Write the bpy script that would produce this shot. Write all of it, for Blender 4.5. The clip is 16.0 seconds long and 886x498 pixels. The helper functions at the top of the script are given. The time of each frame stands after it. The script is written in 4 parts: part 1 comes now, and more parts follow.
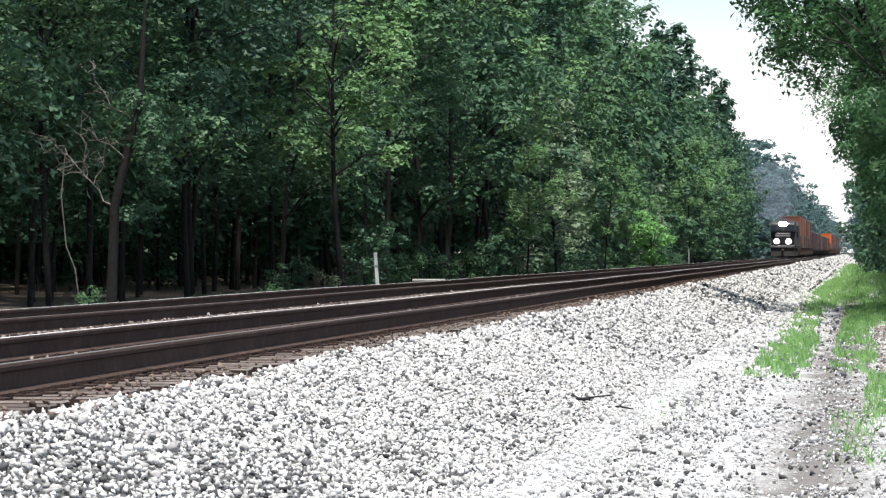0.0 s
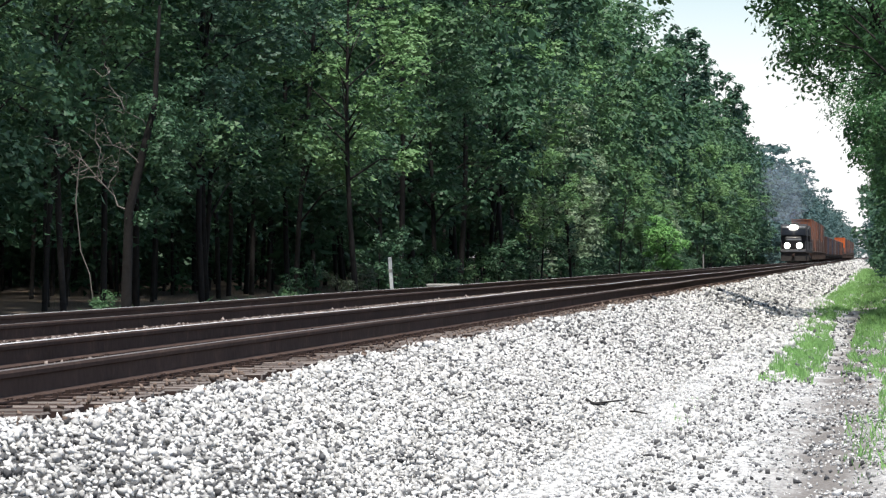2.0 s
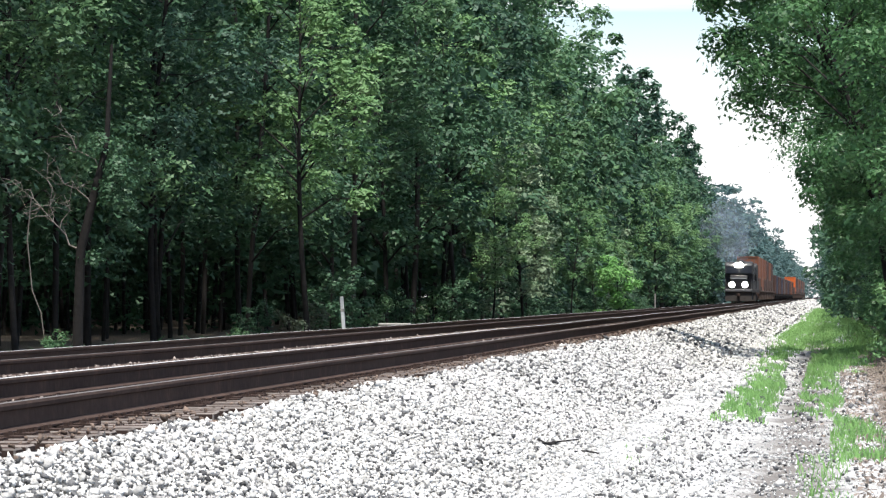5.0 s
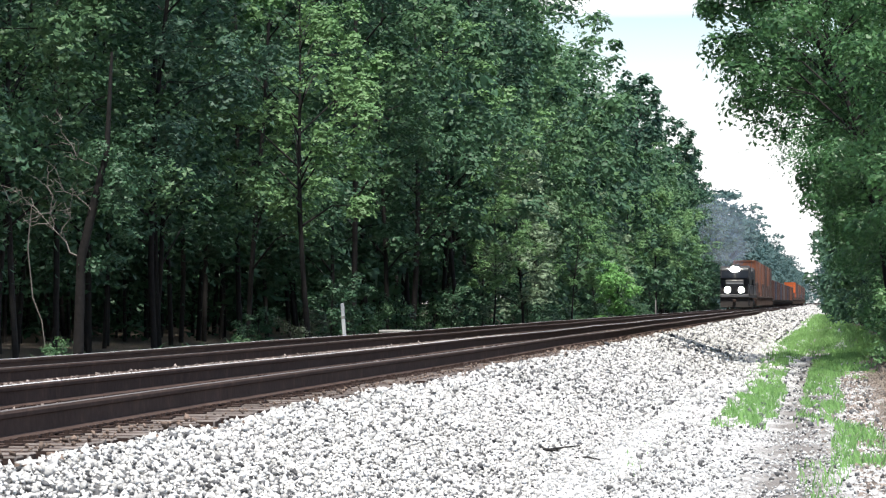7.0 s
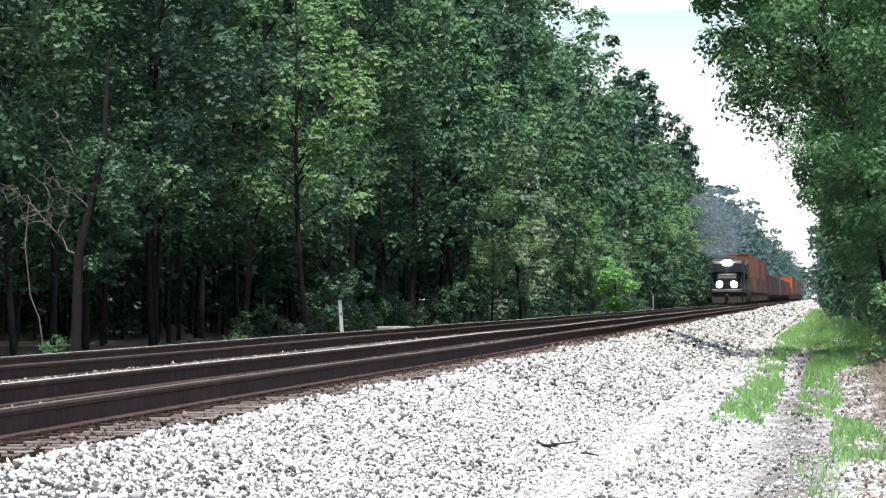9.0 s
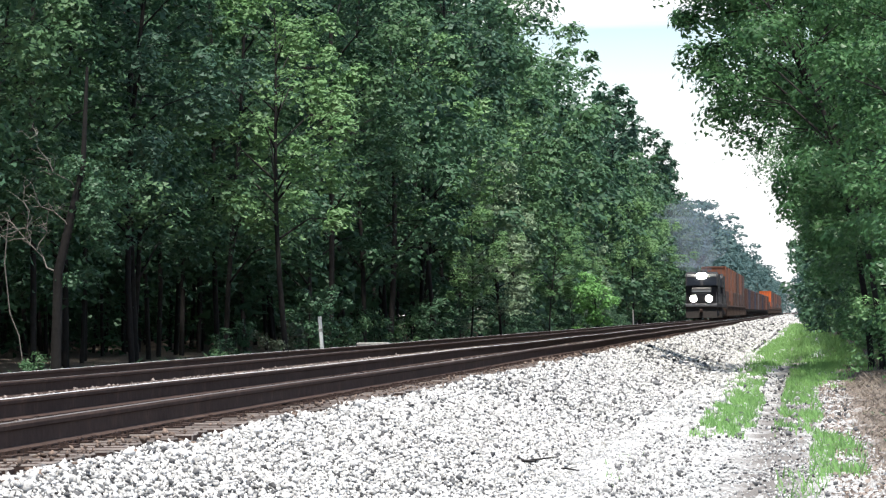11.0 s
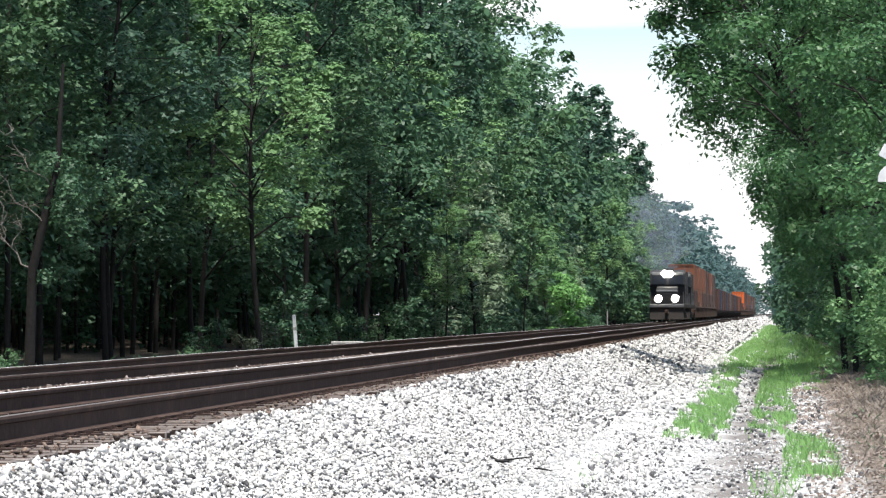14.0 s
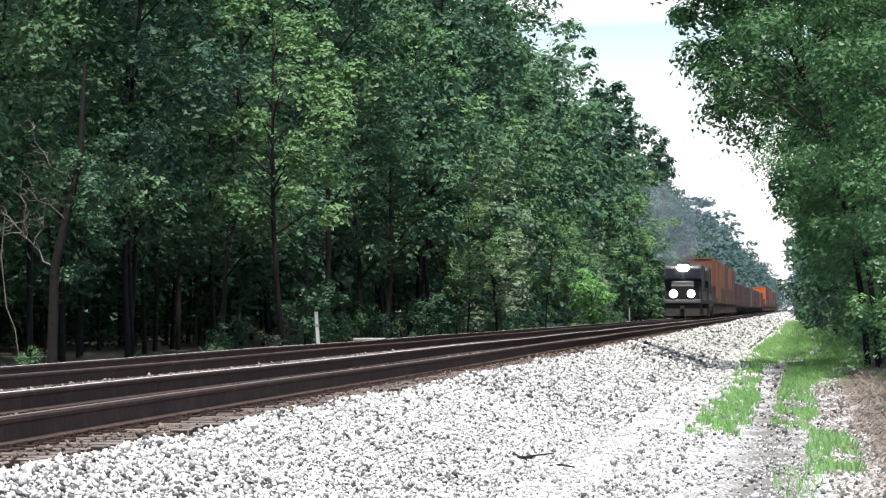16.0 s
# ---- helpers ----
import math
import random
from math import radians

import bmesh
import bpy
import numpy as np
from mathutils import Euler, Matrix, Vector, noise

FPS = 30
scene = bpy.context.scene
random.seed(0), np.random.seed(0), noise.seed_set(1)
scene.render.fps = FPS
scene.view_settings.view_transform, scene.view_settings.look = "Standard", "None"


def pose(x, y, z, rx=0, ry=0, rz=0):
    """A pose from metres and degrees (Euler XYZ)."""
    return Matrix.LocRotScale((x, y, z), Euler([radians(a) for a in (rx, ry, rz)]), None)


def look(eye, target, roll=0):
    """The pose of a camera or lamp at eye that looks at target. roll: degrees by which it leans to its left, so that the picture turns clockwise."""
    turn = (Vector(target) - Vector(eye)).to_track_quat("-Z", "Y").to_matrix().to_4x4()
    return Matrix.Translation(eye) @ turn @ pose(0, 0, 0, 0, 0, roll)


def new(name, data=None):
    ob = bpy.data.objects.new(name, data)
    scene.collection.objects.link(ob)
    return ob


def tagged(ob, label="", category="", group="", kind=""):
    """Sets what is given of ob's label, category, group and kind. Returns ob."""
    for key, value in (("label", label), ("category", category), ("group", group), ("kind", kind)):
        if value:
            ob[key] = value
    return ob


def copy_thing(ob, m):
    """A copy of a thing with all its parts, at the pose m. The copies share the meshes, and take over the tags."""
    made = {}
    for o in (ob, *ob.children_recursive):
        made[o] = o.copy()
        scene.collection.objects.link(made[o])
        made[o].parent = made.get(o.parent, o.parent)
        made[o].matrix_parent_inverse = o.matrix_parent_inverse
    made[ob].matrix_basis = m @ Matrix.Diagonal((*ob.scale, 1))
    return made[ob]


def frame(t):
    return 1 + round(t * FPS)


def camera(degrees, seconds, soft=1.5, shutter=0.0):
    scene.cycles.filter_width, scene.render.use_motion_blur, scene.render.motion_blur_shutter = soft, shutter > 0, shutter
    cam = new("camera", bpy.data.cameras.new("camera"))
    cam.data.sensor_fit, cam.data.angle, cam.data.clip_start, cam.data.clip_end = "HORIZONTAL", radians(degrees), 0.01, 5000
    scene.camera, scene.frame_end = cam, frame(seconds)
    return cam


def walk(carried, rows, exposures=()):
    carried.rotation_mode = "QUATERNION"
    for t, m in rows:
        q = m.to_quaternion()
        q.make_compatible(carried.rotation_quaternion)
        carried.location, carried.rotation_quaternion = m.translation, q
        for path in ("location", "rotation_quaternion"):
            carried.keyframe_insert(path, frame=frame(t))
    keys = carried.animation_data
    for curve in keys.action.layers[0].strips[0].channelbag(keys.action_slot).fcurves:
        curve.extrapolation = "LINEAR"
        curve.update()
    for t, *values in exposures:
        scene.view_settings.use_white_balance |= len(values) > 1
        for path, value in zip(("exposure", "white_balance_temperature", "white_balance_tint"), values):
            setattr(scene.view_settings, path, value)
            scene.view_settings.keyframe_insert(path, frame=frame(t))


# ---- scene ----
# The camera stands on a tripod beside the line and is only turned by small hand movements.
# The near rail's head is z = 0, the line runs along +y, the eye is 0.67 m above the rail.
cam = camera(12.78, 16.0, soft=1.3)
EYE = 0.674
ROWS = [
    (0.0, 6.067, 0.041, -0.0),
    (0.5, 6.102, -0.028, 0.269),
    (1.0, 6.163, 0.058, 0.035),
    (1.5, 6.188, 0.147, 0.003),
    (2.0, 6.275, 0.109, 0.002),
    (2.5, 6.234, 0.248, 0.043),
    (3.0, 6.229, 0.278, -0.177),
    (3.5, 6.213, 0.392, -0.137),
    (4.0, 6.029, 0.614, -0.207),
    (4.5, 5.682, 0.678, -0.21),
    (6.8, 5.63, 0.664, 0.226),
    (7.0, 5.588, 0.777, 0.09),
    (7.5, 5.49, 0.715, 0.107),
    (8.0, 5.607, 0.715, 0.252),
    (10.5, 5.373, 0.809, 0.485),
    (11.0, 5.261, 0.951, 0.526),
    (11.5, 5.104, 0.964, 0.536),
    (12.0, 5.237, 1.026, 0.434),
    (12.5, 5.302, 1.08, 0.593),
    (13.0, 5.085, 1.304, 0.442),
    (13.5, 4.977, 1.147, -0.138),
    (14.0, 4.889, 0.94, 0.142),
    (14.5, 4.975, 0.979, 0.517),
    (15.0, 5.243, 0.858, 0.213),
    (15.5, 5.225, 0.815, 0.318),
    (16.0, 5.209, 0.891, 0.256)
]
walk(cam, [(t, pose(0, 0, EYE, 90 + pitch, roll, yaw)) for t, yaw, pitch, roll in ROWS],
     exposures=[(0.0, 0.33), (0.5, 0.22), (1.0, 0.15), (2.0, 0.20), (3.5, 0.29), (4.5, 0.43), (7.0, 0.46), (11.0, 0.45), (16.0, 0.46)])

# ---- world and sun: bright hazy summer sky, sun near its noon height, a little behind the eye ----
SUN_EL, SUN_AZ = radians(75), radians(172)      # azimuth from +y, clockwise
world = bpy.data.worlds.new("world")
scene.world = world
world.use_nodes = True
wn, wl = world.node_tree.nodes, world.node_tree.links
wn.clear()
sky = wn.new("ShaderNodeTexSky")
sky.sky_type, sky.sun_disc = "NISHITA", False
sky.sun_elevation, sky.sun_rotation, sky.dust_density, sky.air_density = SUN_EL, SUN_AZ, 0.1, 1.0
sky.ozone_density = 4.0
bg = wn.new("ShaderNodeBackground")
bg.inputs["Strength"].default_value = 0.12
cloud = wn.new("ShaderNodeTexNoise")
cloud.inputs["Scale"].default_value, cloud.inputs["Detail"].default_value = 2.2, 6
co = wn.new("ShaderNodeTexCoord")
stretch = wn.new("ShaderNodeMapping")
stretch.inputs["Scale"].default_value = (1.6, 1.6, 34.0)
wl.new(co.outputs["Generated"], stretch.inputs["Vector"])
wl.new(stretch.outputs["Vector"], cloud.inputs["Vector"])
ramp = wn.new("ShaderNodeValToRGB")
ramp.color_ramp.elements[0].position, ramp.color_ramp.elements[1].position = 0.50, 0.68
ramp.color_ramp.elements[0].color = (0.06, 0.06, 0.06, 1)
wl.new(cloud.outputs["Fac"], ramp.inputs["Fac"])
mixw = wn.new("ShaderNodeMixRGB")
mixw.inputs["Color2"].default_value = (8.6, 8.6, 8.7, 1)
zed, low_sky, both = wn.new("ShaderNodeSeparateXYZ"), wn.new("ShaderNodeMapRange"), wn.new("ShaderNodeMath")
wl.new(co.outputs["Generated"], zed.inputs[0])
low_sky.inputs["From Min"].default_value, low_sky.inputs["From Max"].default_value = 0.028, 0.075      # haze whitens the low sky
low_sky.inputs["To Min"].default_value, low_sky.inputs["To Max"].default_value = 1.0, 0.0
wl.new(zed.outputs["Z"], low_sky.inputs["Value"])
both.operation = "MAXIMUM"
wl.new(ramp.outputs["Color"], both.inputs[0]), wl.new(low_sky.outputs["Result"], both.inputs[1])
wl.new(both.outputs[0], mixw.inputs["Fac"])
wl.new(sky.outputs["Color"], mixw.inputs["Color1"])
wl.new(mixw.outputs["Color"], bg.inputs["Color"])
wout = wn.new("ShaderNodeOutputWorld")
wl.new(bg.outputs["Background"], wout.inputs["Surface"])

sun = new("sun", bpy.data.lights.new("sun", "SUN"))
sun.data.energy, sun.data.angle, sun.data.color = 5.0, radians(1.5), (1.0, 0.955, 0.88)
to_sun = Vector((math.sin(SUN_AZ) * math.cos(SUN_EL), math.cos(SUN_AZ) * math.cos(SUN_EL), math.sin(SUN_EL)))
sun.matrix_world = look((0, 0, 60), Vector((0, 0, 60)) - to_sun)


# ---- materials ----
def material(name, colour, rough=0.8, metal=0.0, grain=20.0, amount=0.25, bump=0.3, fine=4.0, island=0.0, ob_random=0.0, spots=None, spot_size=1.5, spot_at=0.55, shine=0.3):
    """A surface with two scales of uneven colour and a fine relief."""
    m = bpy.data.materials.new(name)
    m.use_nodes = True
    n, l = m.node_tree.nodes, m.node_tree.links
    b = n["Principled BSDF"]
    b.inputs["Roughness"].default_value, b.inputs["Metallic"].default_value = rough, metal
    b.inputs["Specular IOR Level"].default_value = shine
    c = n.new("ShaderNodeTexCoord")
    a, d = n.new("ShaderNodeTexNoise"), n.new("ShaderNodeTexNoise")
    a.inputs["Scale"].default_value, a.inputs["Detail"].default_value = grain, 5
    d.inputs["Scale"].default_value, d.inputs["Detail"].default_value = grain / fine / 4, 4
    l.new(c.outputs["Object"], a.inputs["Vector"]), l.new(c.outputs["Object"], d.inputs["Vector"])
    add = n.new("ShaderNodeMath")
    add.operation = "ADD"
    l.new(a.outputs["Fac"], add.inputs[0]), l.new(d.outputs["Fac"], add.inputs[1])
    val = n.new("ShaderNodeMapRange")
    val.inputs["From Min"].default_value, val.inputs["From Max"].default_value = 0.6, 1.4
    val.inputs["To Min"].default_value, val.inputs["To Max"].default_value = 1 - amount, 1 + amount
    l.new(add.outputs[0], val.inputs["Value"])
    last = val.outputs["Result"]
    for which, spread in (("ShaderNodeNewGeometry", island), ("ShaderNodeObjectInfo", ob_random)):
        if spread:
            g, r, mu = n.new(which), n.new("ShaderNodeMapRange"), n.new("ShaderNodeMath")
            r.inputs["To Min"].default_value, r.inputs["To Max"].default_value = 1 - spread, 1 + spread
            l.new(g.outputs["Random Per Island" if which == "ShaderNodeNewGeometry" else "Random"], r.inputs["Value"])
            mu.operation = "MULTIPLY"
            l.new(last, mu.inputs[0]), l.new(r.outputs["Result"], mu.inputs[1])
            last = mu.outputs[0]
    mul = n.new("ShaderNodeVectorMath")
    mul.operation = "SCALE"
    l.new(last, mul.inputs["Scale"])
    if spots:
        s, sr, sm = n.new("ShaderNodeTexNoise"), n.new("ShaderNodeMapRange"), n.new("ShaderNodeMixRGB")
        s.inputs["Scale"].default_value, s.inputs["Detail"].default_value = spot_size, 5
        l.new(c.outputs["Object"], s.inputs["Vector"])
        sr.inputs["From Min"].default_value, sr.inputs["From Max"].default_value = spot_at, spot_at + 0.12
        l.new(s.outputs["Fac"], sr.inputs["Value"])
        sm.inputs["Color1"].default_value, sm.inputs["Color2"].default_value = (*colour, 1), (*spots, 1)
        l.new(sr.outputs["Result"], sm.inputs["Fac"])
        l.new(sm.outputs["Color"], mul.inputs[0])
    else:
        mul.inputs[0].default_value = colour
    l.new(mul.outputs["Vector"], b.inputs["Base Color"])
    if bump:
        bp = n.new("ShaderNodeBump")
        bp.inputs["Strength"].default_value, bp.inputs["Distance"].default_value = bump, 0.02
        l.new(a.outputs["Fac"], bp.inputs["Height"])
        l.new(bp.outputs["Normal"], b.inputs["Normal"])
    return m


def leaf_material(name, colour, other, through_light=0.26, rough=0.52):
    """Leaves: two greens mixed leaf by leaf and tree by tree, a soft gloss, some light through the blade."""
    m = bpy.data.materials.new(name)
    m.use_nodes = True
    n, l = m.node_tree.nodes, m.node_tree.links
    b = n["Principled BSDF"]
    b.inputs["Roughness"].default_value = rough
    b.inputs["Specular IOR Level"].default_value = 0.3
    g, o = n.new("ShaderNodeNewGeometry"), n.new("ShaderNodeObjectInfo")
    mix = n.new("ShaderNodeMixRGB")
    # bough-sized patches of the lighter green imitate sunlit sprays between darker masses
    c, lit_patch, spread = n.new("ShaderNodeTexCoord"), n.new("ShaderNodeTexNoise"), n.new("ShaderNodeMapRange")
    lit_patch.inputs["Scale"].default_value, lit_patch.inputs["Detail"].default_value = 0.75, 2
    l.new(c.outputs["Object"], lit_patch.inputs["Vector"]), l.new(lit_patch.outputs["Fac"], spread.inputs["Value"])
    spread.inputs["From Min"].default_value, spread.inputs["From Max"].default_value = 0.38, 0.64
    last = None
    for out, share in ((g.outputs["Random Per Island"], 0.34), (o.outputs["Random"], 0.30), (spread.outputs["Result"], 0.40)):
        add = n.new("ShaderNodeMath")
        add.operation, add.use_clamp = "MULTIPLY_ADD", True
        add.inputs[1].default_value, add.inputs[2].default_value = share, 0.0
        l.new(out, add.inputs[0])
        if last:
            l.new(last, add.inputs[2])
        last = add.outputs[0]
    l.new(last, mix.inputs["Fac"])
    mix.inputs["Color1"].default_value, mix.inputs["Color2"].default_value = (*colour, 1), (*other, 1)
    l.new(mix.outputs["Color"], b.inputs["Base Color"])
    tr, ms = n.new("ShaderNodeBsdfTranslucent"), n.new("ShaderNodeMixShader")
    ms.inputs["Fac"].default_value = through_light
    l.new(mix.outputs["Color"], tr.inputs["Color"])
    l.new(b.outputs["BSDF"], ms.inputs[1]), l.new(tr.outputs["BSDF"], ms.inputs[2])
    l.new(ms.outputs["Shader"], n["Material Output"].inputs["Surface"])
    return m


def glow(name, colour, strength):
    m = bpy.data.materials.new(name)
    m.use_nodes = True
    b = m.node_tree.nodes["Principled BSDF"]
    b.inputs["Base Color"].default_value = (0.8, 0.8, 0.8, 1)
    b.inputs["Emission Color"].default_value, b.inputs["Emission Strength"].default_value = (*colour, 1), strength
    return m


M_STONE = material("ballast_stone", (0.60, 0.59, 0.57), 0.9, grain=30, amount=0.2, bump=0.4, island=0.40)
M_STONE_DARK = material("ballast_stone_dark", (0.11, 0.11, 0.113), 0.9, grain=30, amount=0.25, bump=0.4, island=0.5)
M_STONE_RUST = material("ballast_stone_rusty", (0.17, 0.125, 0.10), 0.9, grain=30, amount=0.25, bump=0.4, island=0.5)
M_STONE_PINK = material("ballast_stone_stained", (0.25, 0.21, 0.19), 0.9, grain=30, amount=0.25, bump=0.4, island=0.6)
M_GRIT = material("path_grit", (0.54, 0.535, 0.525), 0.95, grain=40, amount=0.2, bump=0.3, island=0.35)
M_TIE = material("tie_wood", (0.18, 0.155, 0.14), 0.9, grain=14, amount=0.35, bump=0.5, ob_random=0.3)
M_RUST = material("rail_rust", (0.066, 0.045, 0.038), 0.9, shine=0.08, grain=12, amount=0.3, bump=0.2, spots=(0.085, 0.056, 0.045), spot_size=3)
M_STEEL = material("rail_head_steel", (0.84, 0.83, 0.82), 0.36, 0.2, grain=30, amount=0.12, bump=0.05)
M_DULLHEAD = material("rail_head_dull", (0.22, 0.19, 0.17), 0.5, 0.6, grain=30, amount=0.15, bump=0.05)
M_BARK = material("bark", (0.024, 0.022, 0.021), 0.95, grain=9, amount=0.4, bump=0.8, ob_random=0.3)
M_DEAD = material("dead_wood", (0.22, 0.20, 0.18), 0.95, grain=9, amount=0.3, bump=0.5)
M_LEAF_A = leaf_material("leaf_dark", (0.029, 0.080, 0.047), (0.086, 0.180, 0.090))
M_LEAF_B = leaf_material("leaf_mid", (0.042, 0.112, 0.056), (0.132, 0.245, 0.105))
M_LEAF_C = leaf_material("leaf_blue", (0.034, 0.090, 0.060), (0.092, 0.180, 0.112))
# distant trees: the bluish haze of the air is mixed into these greens
M_LEAF_F = leaf_material("leaf_distant_haze", (0.057, 0.116, 0.114), (0.108, 0.181, 0.166))
M_LEAF_S = leaf_material("leaf_sapling", (0.140, 0.340, 0.095), (0.230, 0.450, 0.150), 0.3)
M_LEAF_P = leaf_material("leaf_pale", (0.055, 0.078, 0.050), (0.105, 0.130, 0.090))
M_LITTER = leaf_material("fallen_leaf", (0.18, 0.14, 0.115), (0.46, 0.39, 0.34), 0.1, 0.9)
M_LEAF_W = leaf_material("leaf_silvery", (0.17, 0.26, 0.15), (0.36, 0.46, 0.30))
# wide dark-to-bright spread paints leaf highlights and shaded hollows into the greens
M_LEAF_R = leaf_material("leaf_path_highlights", (0.021, 0.075, 0.033), (0.122, 0.265, 0.098), 0.3, 0.42)
# light green leaves, brightened further to carry the sun on these crowns
M_LEAF_L = leaf_material("leaf_light_sunlit", (0.100, 0.225, 0.082), (0.215, 0.365, 0.155))
M_GRASS = leaf_material("grass_blade", (0.165, 0.345, 0.100), (0.290, 0.500, 0.170), 0.3, 0.6)
M_DRY = leaf_material("dry_weed", (0.22, 0.185, 0.15), (0.42, 0.36, 0.30), 0.2, 0.9)
M_BOARD = material("number_board_grey", (0.28, 0.28, 0.28), 0.6, grain=15, amount=0.15, bump=0.1)
M_WHITE = material("white_paint", (0.75, 0.76, 0.76), 0.6, grain=15, amount=0.12, bump=0.1, spots=(0.45, 0.44, 0.42), spot_size=4, spot_at=0.62)
M_CONCRETE = material("concrete", (0.36, 0.35, 0.33), 0.9, grain=14, amount=0.2, bump=0.3)
M_BLACK = material("loco_black", (0.020, 0.020, 0.022), 0.6, grain=6, amount=0.35, bump=0.1, spots=(0.045, 0.04, 0.036), spot_size=2)
M_GREY = material("loco_grey", (0.12, 0.12, 0.125), 0.6, grain=6, amount=0.25, bump=0.1)
M_GLASS = material("cab_glass", (0.015, 0.017, 0.02), 0.08, grain=3, amount=0.1, bump=0)
M_UNDER = material("underframe", (0.035, 0.030, 0.027), 0.85, grain=8, amount=0.4, bump=0.3)
M_ORANGE = material("container_orange", (0.27, 0.105, 0.06), 0.6, grain=3, amount=0.2, bump=0.1, spots=(0.22, 0.085, 0.05), spot_size=1.2, spot_at=0.6)
M_BRIGHT = material("container_bright_orange", (0.80, 0.17, 0.04), 0.55, grain=3, amount=0.12, bump=0.1)
M_BROWN = material("container_brown", (0.10, 0.055, 0.045), 0.6, grain=3, amount=0.25, bump=0.1)
M_BLUE = material("container_blue", (0.05, 0.06, 0.09), 0.6, grain=3, amount=0.25, bump=0.1)
M_SILVER = material("container_grey", (0.14, 0.13, 0.13), 0.6, grain=3, amount=0.2, bump=0.1)
M_WELL = material("well_car_paint", (0.105, 0.075, 0.060), 0.8, grain=5, amount=0.4, bump=0.2)
M_LAMP = glow("headlamp_glow", (1.0, 0.93, 0.80), 60)


# ---- mesh helpers ----
def mesh_of(name, verts, faces, mats, index=None, smooth=False):
    me = bpy.data.meshes.new(name)
    me.from_pydata(verts, [], faces)
    for m in mats if isinstance(mats, (list, tuple)) else (mats,):
        me.materials.append(m)
    if index is not None:
        me.polygons.foreach_set("material_index", np.asarray(index, dtype=np.int32))
    if smooth:
        me.polygons.foreach_set("use_smooth", np.ones(len(me.polygons), dtype=bool))
    me.update()
    return me


def quads(name, v, mat, per=4):
    """Mesh from an array (n, per, 3): one n-gon each, quick."""
    n = len(v)
    me = bpy.data.meshes.new(name)
    me.vertices.add(n * per)
    me.vertices.foreach_set("co", np.asarray(v, dtype=np.float32).reshape(-1))
    me.loops.add(n * per)
    me.loops.foreach_set("vertex_index", np.arange(n * per, dtype=np.int32))
    me.polygons.add(n)
    me.polygons.foreach_set("loop_start", np.arange(0, n * per, per, dtype=np.int32))
    me.polygons.foreach_set("loop_total", np.full(n, per, dtype=np.int32))
    me.materials.append(mat)
    me.update(calc_edges=True)
    return me


def put(name, me, parent=None, label="", m=None):
    ob = new(name, me)
    if parent:
        ob.parent = parent
    if m is not None:
        ob.matrix_basis = m
    if label:
        tagged(ob, label)
    return ob


def part(name, bm, mat, parent, label="", smooth=False):
    me = bpy.data.meshes.new(name)
    bm.to_mesh(me)
    bm.free()
    me.materials.append(mat)
    if smooth:
        me.polygons.foreach_set("use_smooth", np.ones(len(me.polygons), dtype=bool))
    return put(name, me, parent, label)


def box(bm, x0, x1, y0, y1, z0, z1, bevel=0.0):
    r = bmesh.ops.create_cube(bm, size=1)
    for v in r["verts"]:
        v.co = Vector((x0 + (v.co.x + 0.5) * (x1 - x0), y0 + (v.co.y + 0.5) * (y1 - y0), z0 + (v.co.z + 0.5) * (z1 - z0)))
    if bevel:
        edges = list({e for v in r["verts"] for e in v.link_edges})
        bmesh.ops.bevel(bm, geom=edges, offset=bevel, segments=1, affect="EDGES")
    return bm


def cylinder(bm, a, b, ra, rb=None, n=10):
    a, b = Vector(a), Vector(b)
    turn = (b - a).to_track_quat("Z", "Y").to_matrix().to_4x4()
    bmesh.ops.create_cone(bm, cap_ends=True, segments=n, radius1=ra, radius2=ra if rb is None else rb, depth=(b - a).length,
                          matrix=Matrix.Translation((a + b) / 2) @ turn)
    return bm


def prism(bm, outline, x0, x1):
    """A side outline of (y, z) drawn out from x0 to x1."""
    rings = [[bm.verts.new((x, y, z)) for y, z in outline] for x in (x0, x1)]
    n = len(outline)
    for i in range(n):
        bm.faces.new((rings[0][i], rings[0][(i + 1) % n], rings[1][(i + 1) % n], rings[1][i]))
    bm.faces.new(rings[0][::-1]), bm.faces.new(rings[1])
    bmesh.ops.recalc_face_normals(bm, faces=bm.faces)
    return bm


def tubes(paths, n=6):
    """Verts and faces of tapered tubes; a path is a list of (point, radius)."""
    verts, faces = [], []
    for path in paths:
        base = len(verts)
        for i, (p, r) in enumerate(path):
            p = np.asarray(p, float)
            q = np.asarray(path[min(i + 1, len(path) - 1)][0], float) - np.asarray(path[max(i - 1, 0)][0], float)
            q = q / (np.linalg.norm(q) + 1e-9)
            s = np.cross(q, (0.31, 0.95, 0.05))
            s = s / (np.linalg.norm(s) + 1e-9)
            u = np.cross(q, s)
            for k in range(n):
                a = 2 * math.pi * k / n
                verts.append(tuple(p + r * (math.cos(a) * s + math.sin(a) * u)))
        for i in range(len(path) - 1):
            for k in range(n):
                a, b = base + i * n + k, base + i * n + (k + 1) % n
                faces.append((a, b, b + n, a + n))
    return verts, faces


